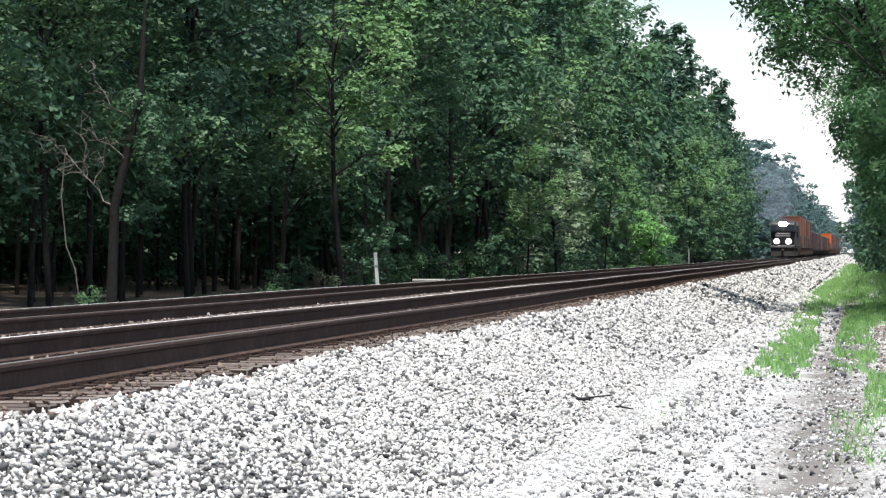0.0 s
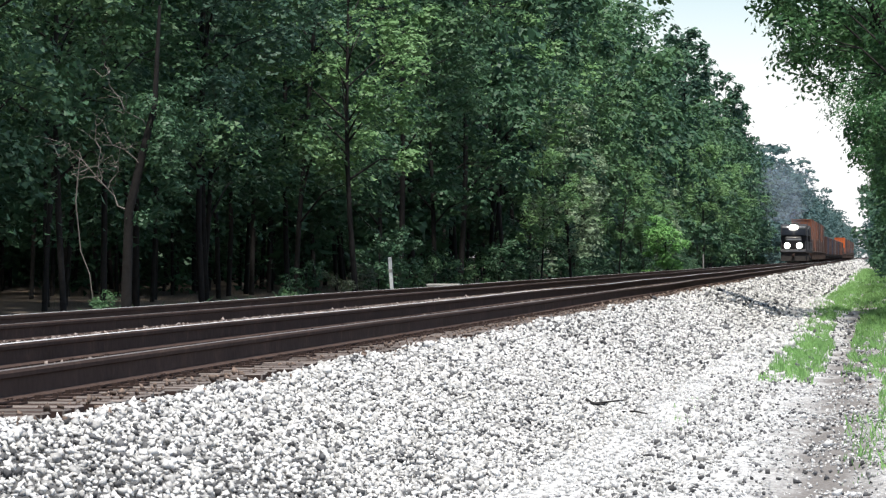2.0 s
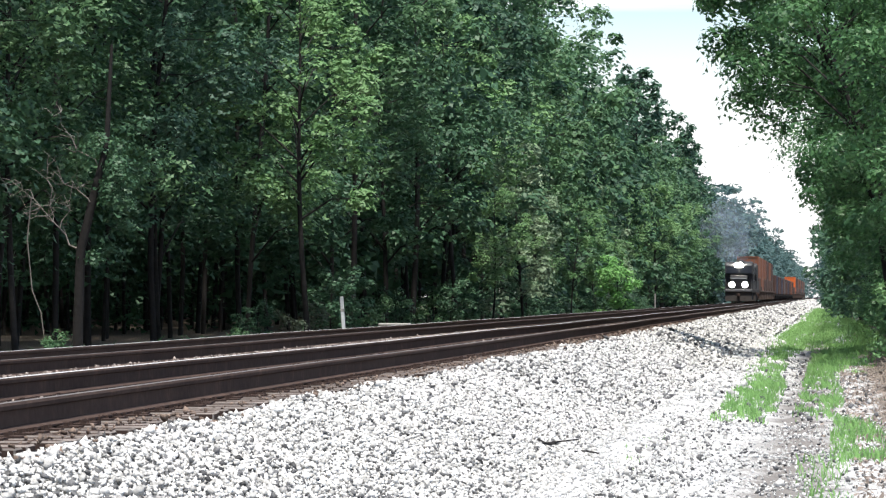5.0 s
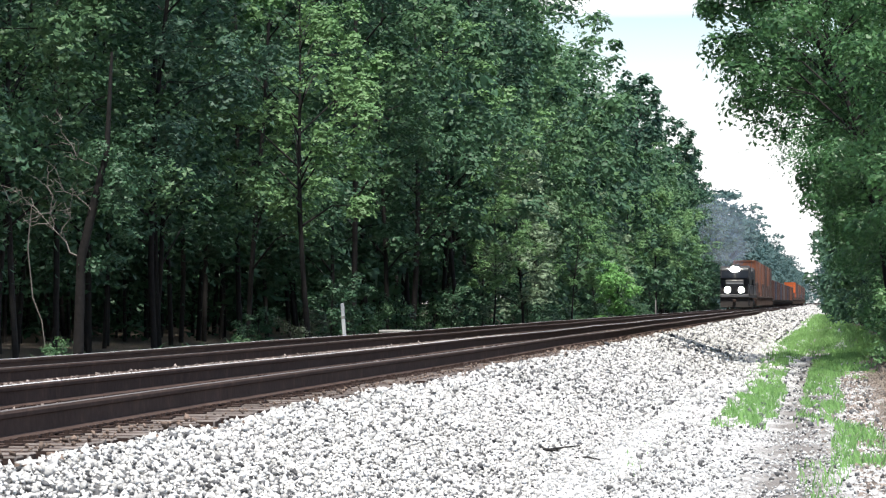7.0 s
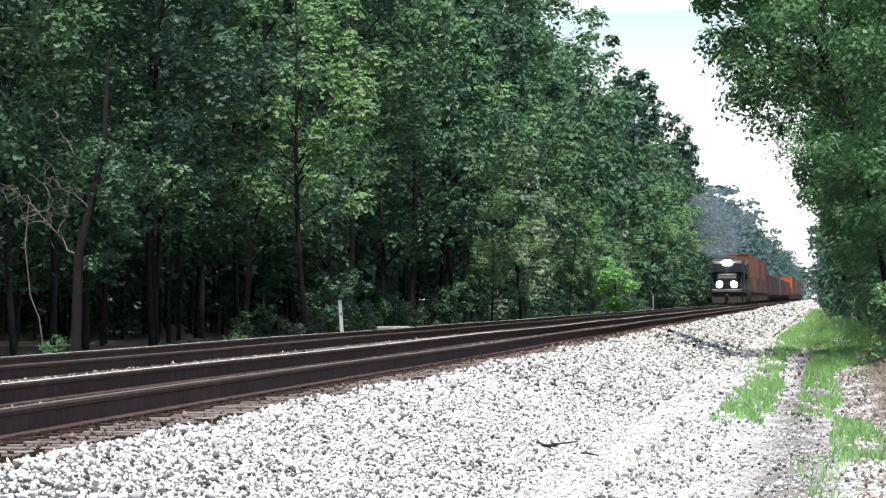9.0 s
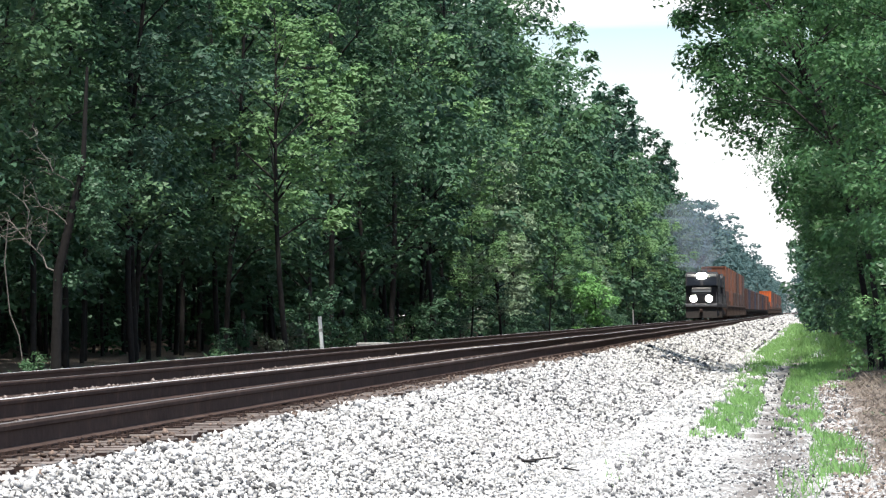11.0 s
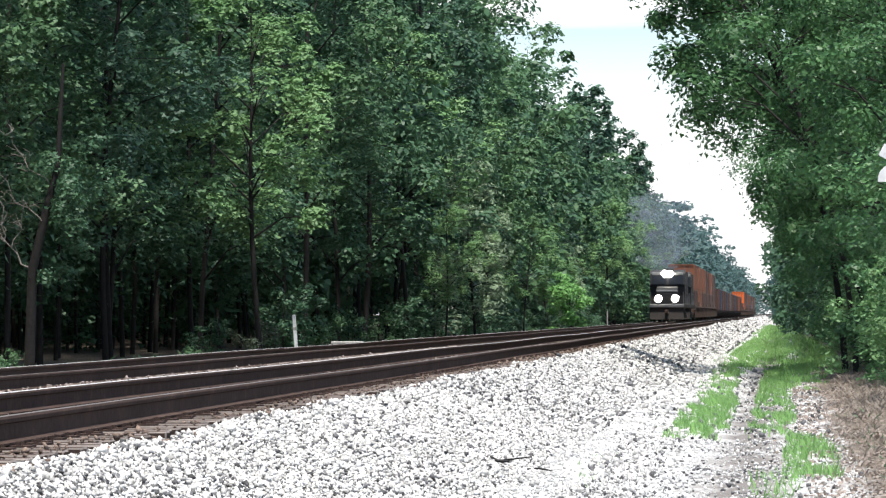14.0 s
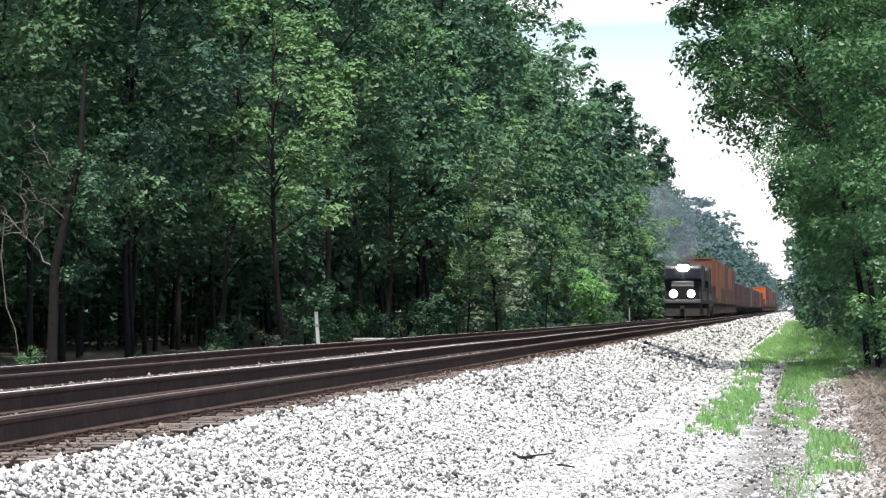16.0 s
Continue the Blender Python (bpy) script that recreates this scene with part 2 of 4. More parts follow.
def smoke_material():
    m = bpy.data.materials.new("thin_smoke")
    m.use_nodes = True
    n, l = m.node_tree.nodes, m.node_tree.links
    tr, df, mx = n.new("ShaderNodeBsdfTransparent"), n.new("ShaderNodeBsdfDiffuse"), n.new("ShaderNodeMixShader")
    df.inputs["Color"].default_value = (0.26, 0.31, 0.38, 1)
    c, s, r = n.new("ShaderNodeTexCoord"), n.new("ShaderNodeTexNoise"), n.new("ShaderNodeMapRange")
    s.inputs["Scale"].default_value, s.inputs["Detail"].default_value = 0.8, 2
    r.inputs["From Min"].default_value, r.inputs["From Max"].default_value = 0.35, 0.75
    r.inputs["To Min"].default_value, r.inputs["To Max"].default_value = 0.04, 0.17
    l.new(c.outputs["Object"], s.inputs["Vector"]), l.new(s.outputs["Fac"], r.inputs["Value"]), l.new(r.outputs["Result"], mx.inputs["Fac"])
    l.new(tr.outputs["BSDF"], mx.inputs[1]), l.new(df.outputs["BSDF"], mx.inputs[2])
    l.new(mx.outputs["Shader"], n["Material Output"].inputs["Surface"])
    return m


M_SMOKE = smoke_material()


# ---- ground: one sheet with the ballast bank, the path and the wood's floor ----
NEAR, FAR = (-5.17, -6.675), (-9.13, -10.635)      # rail centres of the two tracks
FAR_DROP = -0.045
PROFILE = [(-1600, 0.5), (-60, -0.3), (-22, -0.62), (-15.5, -0.78), (-13.4, -0.86), (-11.75, -0.34), (-11.5, -0.300), (-8.5, -0.300), (-8.1, -0.275),
           (-4.72, -0.275), (-4.45, -0.235), (-4.2, -0.30), (-2.6, -0.88), (-1.6, -0.90), (-0.5, -0.93), (0.5, -0.88), (1.6, -0.80), (4.0, -0.62), (30, -0.4), (1600, 0.5)]


def ground_z(x, y):
    z = np.interp(x, [p[0] for p in PROFILE], [p[1] for p in PROFILE])
    rough = np.where((x > -4.6) & (x < 40), 1.0, np.where(x < -12, 1.5, 0.15))
    wave = 0.020 * np.sin(0.9 * y + 2.1 * x) + 0.018 * np.sin(0.37 * y - 1.3 * x + 1.0) + 0.016 * np.sin(1.7 * y + 0.6 * x + 2.0)
    rut = -0.035 * np.exp(-((x + 0.62) / 0.22) ** 2)
    return z + rough * wave * np.exp(-np.maximum(y - 60, 0) / 150) + rut


def ground_material():
    m = bpy.data.materials.new("lineside_ground")
    m.use_nodes = True
    n, l = m.node_tree.nodes, m.node_tree.links
    b = n["Principled BSDF"]
    b.inputs["Roughness"].default_value = 0.95
    geo, sep = n.new("ShaderNodeNewGeometry"), n.new("ShaderNodeSeparateXYZ")
    l.new(geo.outputs["Position"], sep.inputs[0])
    wob = n.new("ShaderNodeTexNoise")
    wob.inputs["Scale"].default_value, wob.inputs["Detail"].default_value = 1.3, 5
    l.new(geo.outputs["Position"], wob.inputs["Vector"])
    edge = n.new("ShaderNodeMath")
    edge.operation = "MULTIPLY_ADD"
    edge.inputs[1].default_value = 1.1
    l.new(wob.outputs["Fac"], edge.inputs[0]), l.new(sep.outputs["X"], edge.inputs[2])      # x + noise (about +0.55)
    small = n.new("ShaderNodeTexNoise")
    small.inputs["Scale"].default_value, small.inputs["Detail"].default_value = 26, 6
    l.new(geo.outputs["Position"], small.inputs["Vector"])
    vor = n.new("ShaderNodeTexVoronoi")
    vor.inputs["Scale"].default_value = 17
    l.new(geo.outputs["Position"], vor.inputs["Vector"])
    # near-black ramp: shade in the gaps between the loose stones, painted on the sheet
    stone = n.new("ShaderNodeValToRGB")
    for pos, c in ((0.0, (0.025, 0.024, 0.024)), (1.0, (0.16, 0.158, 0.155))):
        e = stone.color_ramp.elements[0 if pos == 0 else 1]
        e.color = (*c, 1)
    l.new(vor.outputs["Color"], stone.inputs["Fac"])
    grit = n.new("ShaderNodeValToRGB")
    grit.color_ramp.elements[0].position, grit.color_ramp.elements[1].position = 0.36, 0.58
    grit.color_ramp.elements[0].color, grit.color_ramp.elements[1].color = (0.26, 0.258, 0.252, 1), (0.66, 0.655, 0.64, 1)
    l.new(small.outputs["Fac"], grit.inputs["Fac"])
    soil = n.new("ShaderNodeValToRGB")
    soil.color_ramp.elements[0].color, soil.color_ramp.elements[1].color = (0.035, 0.026, 0.018, 1), (0.21, 0.165, 0.125, 1)
    soil.color_ramp.elements[0].position, soil.color_ramp.elements[1].position = 0.38, 0.62
    l.new(small.outputs["Fac"], soil.inputs["Fac"])
    # rust-brown track bed, darkened further for the shade between the ties
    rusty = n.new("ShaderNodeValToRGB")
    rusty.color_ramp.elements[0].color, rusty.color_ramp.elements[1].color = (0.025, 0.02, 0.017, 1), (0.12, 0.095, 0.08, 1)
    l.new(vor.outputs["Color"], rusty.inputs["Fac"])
    dirt = n.new("ShaderNodeValToRGB")
    dirt.color_ramp.elements[0].color, dirt.color_ramp.elements[1].color = (0.09, 0.08, 0.07, 1), (0.27, 0.25, 0.235, 1)
    l.new(small.outputs["Fac"], dirt.inputs["Fac"])
    last = soil.outputs["Color"]
    # from the far wood to the verge: litter, gap shade under stones, rusty track bed, gap shade under stones, grit,
    # rut, grit, litter
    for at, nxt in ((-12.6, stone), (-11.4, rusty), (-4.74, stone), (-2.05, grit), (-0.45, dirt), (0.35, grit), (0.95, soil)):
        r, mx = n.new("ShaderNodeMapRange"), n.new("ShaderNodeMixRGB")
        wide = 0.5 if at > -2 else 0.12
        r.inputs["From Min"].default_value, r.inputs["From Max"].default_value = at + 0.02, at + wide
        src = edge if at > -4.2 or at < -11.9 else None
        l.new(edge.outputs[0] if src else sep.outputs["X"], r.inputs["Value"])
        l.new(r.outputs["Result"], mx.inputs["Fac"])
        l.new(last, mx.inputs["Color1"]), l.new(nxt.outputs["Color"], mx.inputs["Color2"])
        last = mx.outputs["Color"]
    l.new(last, b.inputs["Base Color"])
    bp = n.new("ShaderNodeBump")
    bp.inputs["Strength"].default_value, bp.inputs["Distance"].default_value = 0.7, 0.03
    l.new(vor.outputs["Distance"], bp.inputs["Height"])
    l.new(bp.outputs["Normal"], b.inputs["Normal"])
    return m


def build_ground():
    xs = np.unique(np.concatenate([np.array([p[0] for p in PROFILE]), np.arange(-4.6, 3.0, 0.2), np.arange(-13.4, -4.4, 0.6), np.arange(-60, -13, 3.0), np.arange(3, 60, 4.0)]))
    ys = np.concatenate([[-1200, -300, -60, 0, 10], np.arange(14, 130, 0.6), np.geomspace(130, 4500, 90)])
    X, Y = np.meshgrid(xs, ys)
    v = np.stack([X, Y, ground_z(X, Y)], -1).reshape(-1, 3)
    w = len(xs)
    f = [(j * w + i, j * w + i + 1, (j + 1) * w + i + 1, (j + 1) * w + i) for j in range(len(ys) - 1) for i in range(w - 1)]
    ob = put("ground", mesh_of("ground", v.tolist(), f, ground_material(), smooth=True))
    tagged(ob, "pale crushed-stone railway bank with gravel path and leaf litter", "ground", kind="structure")


build_ground()


# ---- the two tracks ----
def rail_mesh(name, head):
    half = [(0.076, 0.0), (0.076, 0.012), (0.012, 0.032), (0.010, 0.13), (0.034, 0.142), (0.0375, 0.168), (0.030, 0.186)]
    ring = [(-x, z) for x, z in half] + [(x, z) for x, z in half[::-1]]
    ys = np.concatenate([[-40], np.arange(12, 200, 4), np.geomspace(200, 4400, 40)])
    v, f, idx = [], [], []
    n = len(ring)
    for y in ys:
        kink = 0.006 * math.sin(y * 0.21) + 0.004 * math.sin(y * 0.53 + 1)
        dip = 0.006 * math.sin(y * 0.16 + 2)
        v += [(x + kink, float(y), z - 0.186 + dip) for x, z in ring]
    for j in range(len(ys) - 1):
        for i in range(n):
            k = (i + 1) % n
            f.append((j * n + i, j * n + k, (j + 1) * n + k, (j + 1) * n + i))
            idx.append(1 if i == 6 else 0)
    return mesh_of(name, v, f, [M_RUST, head], idx)


def plain_tie():
    bm = bmesh.new()
    box(bm, -1.29, 1.29, -0.115, 0.115, -0.375, -0.200)
    me = bpy.data.meshes.new("tie")
    bm.to_mesh(me)
    bm.free()
    return me


def tie_mesh():
    bm = bmesh.new()
    box(bm, -1.29, 1.29, -0.115, 0.115, -0.375, -0.200, 0.012)
    wood_faces = len(bm.faces)
    for s in (-0.7525, 0.7525):
        box(bm, s - 0.19, s + 0.19, -0.095, 0.095, -0.199, -0.186)
        for dx, dy in ((-0.10, 0.06), (0.10, -0.06), (0.10, 0.06)):
            box(bm, s + dx - 0.016, s + dx + 0.016, dy - 0.011, dy + 0.011, -0.19, -0.163)
    me = bpy.data.meshes.new("tie")
    bm.faces.ensure_lookup_table()
    for fc in bm.faces[wood_faces:]:
        fc.material_index = 1
    bm.to_mesh(me)
    bm.free()
    me.materials.append(M_TIE)
    me.materials.append(M_RUST)
    return me


def anchor_mesh():
    bm = bmesh.new()
    box(bm, -0.085, 0.09, -0.014, 0.014, -0.21, -0.172)
    me = bpy.data.meshes.new("rail_anchor")
    bm.to_mesh(me)
    bm.free()
    me.materials.append(M_RUST)
    return me


def track(label, rails, drop, heads, singles):
    root = new("railway_track")
    mid = (rails[0] + rails[1]) / 2
    root.location = (mid, 0, drop)
    tagged(root, label, "railway track", kind="structure")
    for x, head in zip(rails, heads):
        put("rail", rail_mesh("rail", head), root, m=pose(x - mid, 0, 0))
    rnd = random.Random(4)
    me, an = tie_mesh(), anchor_mesh()
    plain = plain_tie()
    base = np.array([v.co[:] for v in plain.vertices])
    fbase = [tuple(p.vertices) for p in plain.polygons]
    v, f = [], []
    count = 0
    for i in range(1100):
        y = 14 + i * 0.5 + rnd.uniform(-0.03, 0.03)
        turn, dx = rnd.uniform(-1.2, 1.2), rnd.uniform(-0.05, 0.05)
        if singles and 21 < y < 165 and count < 290:
            put("tie", me, root, m=pose(dx, y, rnd.uniform(-0.008, 0.0), 0, 0, turn))
            count += 1
            continue
        if y > 330 and not singles:
            break
        p = base + np.array([dx, y, rnd.uniform(-0.008, 0.0)])
        f += [tuple(k + len(v) for k in q) for q in fbase]
        v += p.tolist()
    tagged(put("tie_row", mesh_of("tie_row", v, f, M_TIE), root), kind="stuff")
    if singles:
        base = np.array([q.co[:] for q in an.vertices])
        fbase = [tuple(p.vertices) for p in an.polygons]
        v, f = [], []
        for i in range(300):
            for s in (0.7525, -0.7525):
                for e in (-0.15, 0.15):
                    if rnd.random() < 0.7:
                        p = base + np.array([s, 14 + i * 0.5 + e, 0])
                        f += [tuple(k + len(v) for k in q) for q in fbase]
                        v += p.tolist()
        tagged(put("rail_anchor", mesh_of("rail_anchor", v, f, M_RUST), root), kind="stuff")


track("rusty railway track on wooden ties in pale ballast", NEAR, 0.0, (M_DULLHEAD, M_STEEL), True)
track("far railway track with worn rails on wooden ties", FAR, FAR_DROP, (M_DULLHEAD, M_STEEL), False)


# ---- trees ----
def leaf_cloud(rng, centres, sizes, outs, per, leaf, flat=0.45, droop=0.35):
    """Folded leaves round the spray centres: arrays (n, 4, 3)."""
    n = len(centres) * per
    c = np.repeat(centres, per, 0)
    s = np.repeat(sizes, per, 0)[:, None]
    o = np.repeat(outs, per, 0)
    d = rng.normal(size=(n, 3))
    d /= np.linalg.norm(d, axis=1)[:, None]
    d *= rng.uniform(0.15, 1, (n, 1)) ** 0.5
    p = c + d * s * np.array([1, 1, flat]) + o * (d * o).sum(1)[:, None] * s * 0.5
    p[:, 2] -= droop * s[:, 0] * np.clip((d * o).sum(1), 0, 1) ** 2
    ax = o * 0.7 + rng.normal(size=(n, 3)) * 0.75
    ax[:, 2] -= 0.35
    ax /= np.linalg.norm(ax, axis=1)[:, None]
    nm = rng.normal(size=(n, 3)) * 0.48 + np.array([0, 0, 1.0])
    si = np.cross(ax, nm)
    si /= np.linalg.norm(si, axis=1)[:, None] + 1e-9
    up = np.cross(si, ax)
    ln = leaf * rng.uniform(0.6, 1.35, (n, 1))
    wd = ln * rng.uniform(0.24, 0.36, (n, 1))
    q = np.stack([p, p + ax * ln * 0.45 + si * wd + up * ln * 0.10, p + ax * ln - up * ln * 0.05, p + ax * ln * 0.45 - si * wd + up * ln * 0.10], 1)
    return q


SHAPES = {}


def bough_leaves(rng, centres, radii, per, leaf, flat=0.72, stray=0.12, fronds=0.62):
    """Leaves of rounded boughs: some lie like shingles on a lumpy shell, most sit on drooping fronds in three tiers: arrays (n, 4, 3)."""
    n = len(centres) * per
    which = np.repeat(np.arange(len(centres)), per)
    c, r = centres[which], radii[which][:, None]
    d = rng.normal(size=(n, 3))
    d /= np.linalg.norm(d, axis=1)[:, None]
    low = d[:, 2] < -0.25
    d[low, 2] *= np.where(rng.random(low.sum()) < 0.65, -1, 1)
    lump = 1 + 0.20 * np.sin(4.1 * d[:, :1] + 9 * c[:, :1]) * np.sin(4.7 * d[:, 1:2] + 5 * c[:, 1:2]) + 0.16 * np.sin(8.3 * d[:, 2:] + 7.1 * d[:, :1] + 3 * c[:, 2:])
    shell = np.where(rng.random((n, 1)) < stray, rng.uniform(1.0, 1.3, (n, 1)), rng.uniform(0.62, 1.04, (n, 1)))
    p = c + d * r * lump * shell * np.array([1, 1, flat])
    # the fronds
    tier, frond = rng.integers(0, 3, n), rng.integers(0, 6, n)
    ang = rng.uniform(0, 6.283, len(centres))[which] + frond * 1.047 + 0.35 * np.sin(7 * frond + 3 * tier + which) + 0.5 * tier
    out = np.stack([np.cos(ang), np.sin(ang), np.zeros(n)], 1)
    across = np.stack([-np.sin(ang), np.cos(ang), np.zeros(n)], 1)
    u = np.sqrt(rng.uniform(0.01, 1, (n, 1)))
    rho = u * np.array([1.12, 0.95, 0.6])[tier][:, None] * (0.8 + 0.3 * np.sin(5 * frond + 2 * which))[:, None]
    fp = c + r * (out * rho + across * rng.normal(size=(n, 1)) * 0.19 * (1.15 - 0.7 * u))
    fp[:, 2:] += r * (np.array([-0.38, 0.05, 0.45])[tier][:, None] + rng.normal(size=(n, 1)) * 0.06 - 0.34 * rho ** 2)
    on = rng.random((n, 1)) < fronds
    p = np.where(on, fp, p)
    d = np.where(on, out * (0.25 + 0.6 * rho) + np.array([0, 0, 0.75]), d)
    nm = d * 1.0 + np.array([0, 0, 0.35]) + rng.normal(size=(n, 3)) * 0.24
    nm /= np.linalg.norm(nm, axis=1)[:, None]
    ax = rng.normal(size=(n, 3)) * 0.8 + np.where(on, out, d) * 0.6 + np.array([0, 0, -0.55])
    ax -= nm * (ax * nm).sum(1)[:, None]
    ax /= np.linalg.norm(ax, axis=1)[:, None] + 1e-9
    si = np.cross(ax, nm)
    ln = leaf * rng.uniform(0.6, 1.4, (n, 1))
    wd = ln * rng.uniform(0.28, 0.44, (n, 1))
    return np.stack([p, p + ax * ln * 0.45 + si * wd + nm * ln * 0.08, p + ax * ln - nm * ln * 0.10, p + ax * ln * 0.45 - si * wd + nm * ln * 0.08], 1)


def three(q, wide=0.22):
    """Three-cornered leaves of the same area."""
    side = (q[:, 1] - q[:, 3]) * wide
    return np.stack([q[:, 1] + side, q[:, 2], q[:, 3] - side], 1)


def tree(seed, name, label, height, radius, low, limbs, per, leaf, mat, trunk_r=0.11, bough=1.2, lean_x=0.0, category="tree", top_thin=0.6, stray=0.12, fine=False, fronds=0.62):
    """A broadleaf tree: bent tapered trunk, limbs, and a rounded bough of leaves at each limb's end, with two lesser ones beside it."""
    rng = np.random.default_rng(seed)
    root = new(name)
    lean = rng.normal(size=2) * 0.035 * height + np.array([lean_x, 0])
    ph = rng.uniform(0, 6)

    def stem(t):
        return np.array([lean[0] * t ** 1.5 + 0.014 * height * math.sin(5 * t + ph), lean[1] * t ** 1.5 + 0.014 * height * math.cos(4 * t + ph), height * 0.95 * t])

    pts = [(stem(t), trunk_r * (1 - t) ** 0.8 + 0.015) for t in np.linspace(0, 1, 9)]
    pts.insert(0, (stem(0) + np.array([0, 0, -0.5]), trunk_r * 1.3))
    paths, centres, sizes = [pts], [], []

    def reach(t):
        return radius * (0.62 + 0.75 * t if t < 0.4 else 0.92 * (1 - ((t - 0.4) / 0.6) ** 1.8 * top_thin))

    for i in range(limbs):
        t = (i + rng.uniform(0, 1)) / limbs
        h = low + (height * 0.97 - low) * t
        a = i * 2.4 + rng.normal() * 0.5
        out = np.array([math.cos(a), math.sin(a), 0.0])
        r = reach(t) * rng.uniform(0.6, 1.1)
        foot = stem(min(max(h - 0.5 * r, 0.25) / (0.95 * height), 1))
        tip = foot + out * r + np.array([0, 0, h - foot[2] + rng.normal() * 0.25])
        midp = (foot + tip) / 2 + np.array([0, 0, 0.16 * r])
        lr = trunk_r * 0.4 * (1 - 0.7 * t) + 0.012
        paths.append([(foot, lr), (midp, lr * 0.6), (tip, 0.010)])
        size = rng.uniform(0.65, 1.25) * bough
        centres.append(tip), sizes.append(size)
        for k in range(2):
            b = tip + rng.normal(size=3) * np.array([0.75, 0.75, 0.35]) * size + out * 0.3 * size
            if k == 0:
                paths.append([(midp, lr * 0.4), (b, 0.008)])
            centres.append(b), sizes.append(size * rng.uniform(0.4, 0.7))
    v, f = tubes(paths, 5)
    q = bough_leaves(rng, np.array(centres), np.array(sizes), per, leaf, stray=stray, fronds=fronds)
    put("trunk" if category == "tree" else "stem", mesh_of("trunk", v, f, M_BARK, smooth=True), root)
    put("crown" if category == "tree" else "foliage", quads("crown", three(q) if fine else q, mat, 3 if fine else 4), root)
    SHAPES[root.name] = (np.array(v), f, q)
    tagged(root, label, category)
    return root


def planted(proto, x, y, turn, size, group, label=""):
    z = float(ground_z(np.array(x), np.array(y)))
    t = copy_thing(proto, pose(x, y, z, 0, 0, turn) @ Matrix.Diagonal((size, size, size, 1)))
    return tagged(t, label, group=group)


def grove(name, label, spots, mat):
    """Many trees that nobody could count, joined: leaves in one mesh, trunks in another. A spot is proto, x, y, turn, size."""
    root = new(name)
    leaves, tv, tf, count = [], [], [], 0
    for proto, x, y, turn, size in spots:
        v, f, q = SHAPES[proto.name]
        v, f = v[:50], f[:45]
        c, s = math.cos(radians(turn)) * size, math.sin(radians(turn)) * size
        m = np.array([[c, s, 0], [-s, c, 0], [0, 0, size]])
        at = np.array([x, y, float(ground_z(np.array(x), np.array(y)))])
        q = q[::4] if proto.name.startswith("shrub") else q
        leaves.append(three(q) @ m + at)
        if y < 420:
            tv.append(v @ m + at)
            tf += [tuple(k + count for k in p) for p in f]
            count += len(v)
    put("foliage", quads("foliage", np.concatenate(leaves), mat, 3), root)
    if tv:
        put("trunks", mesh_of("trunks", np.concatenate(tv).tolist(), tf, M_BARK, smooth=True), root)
    tagged(root, label, "woodland", kind="stuff")


def drop_proto(p):
    for o in (*p.children_recursive, p):
        bpy.data.objects.remove(o)


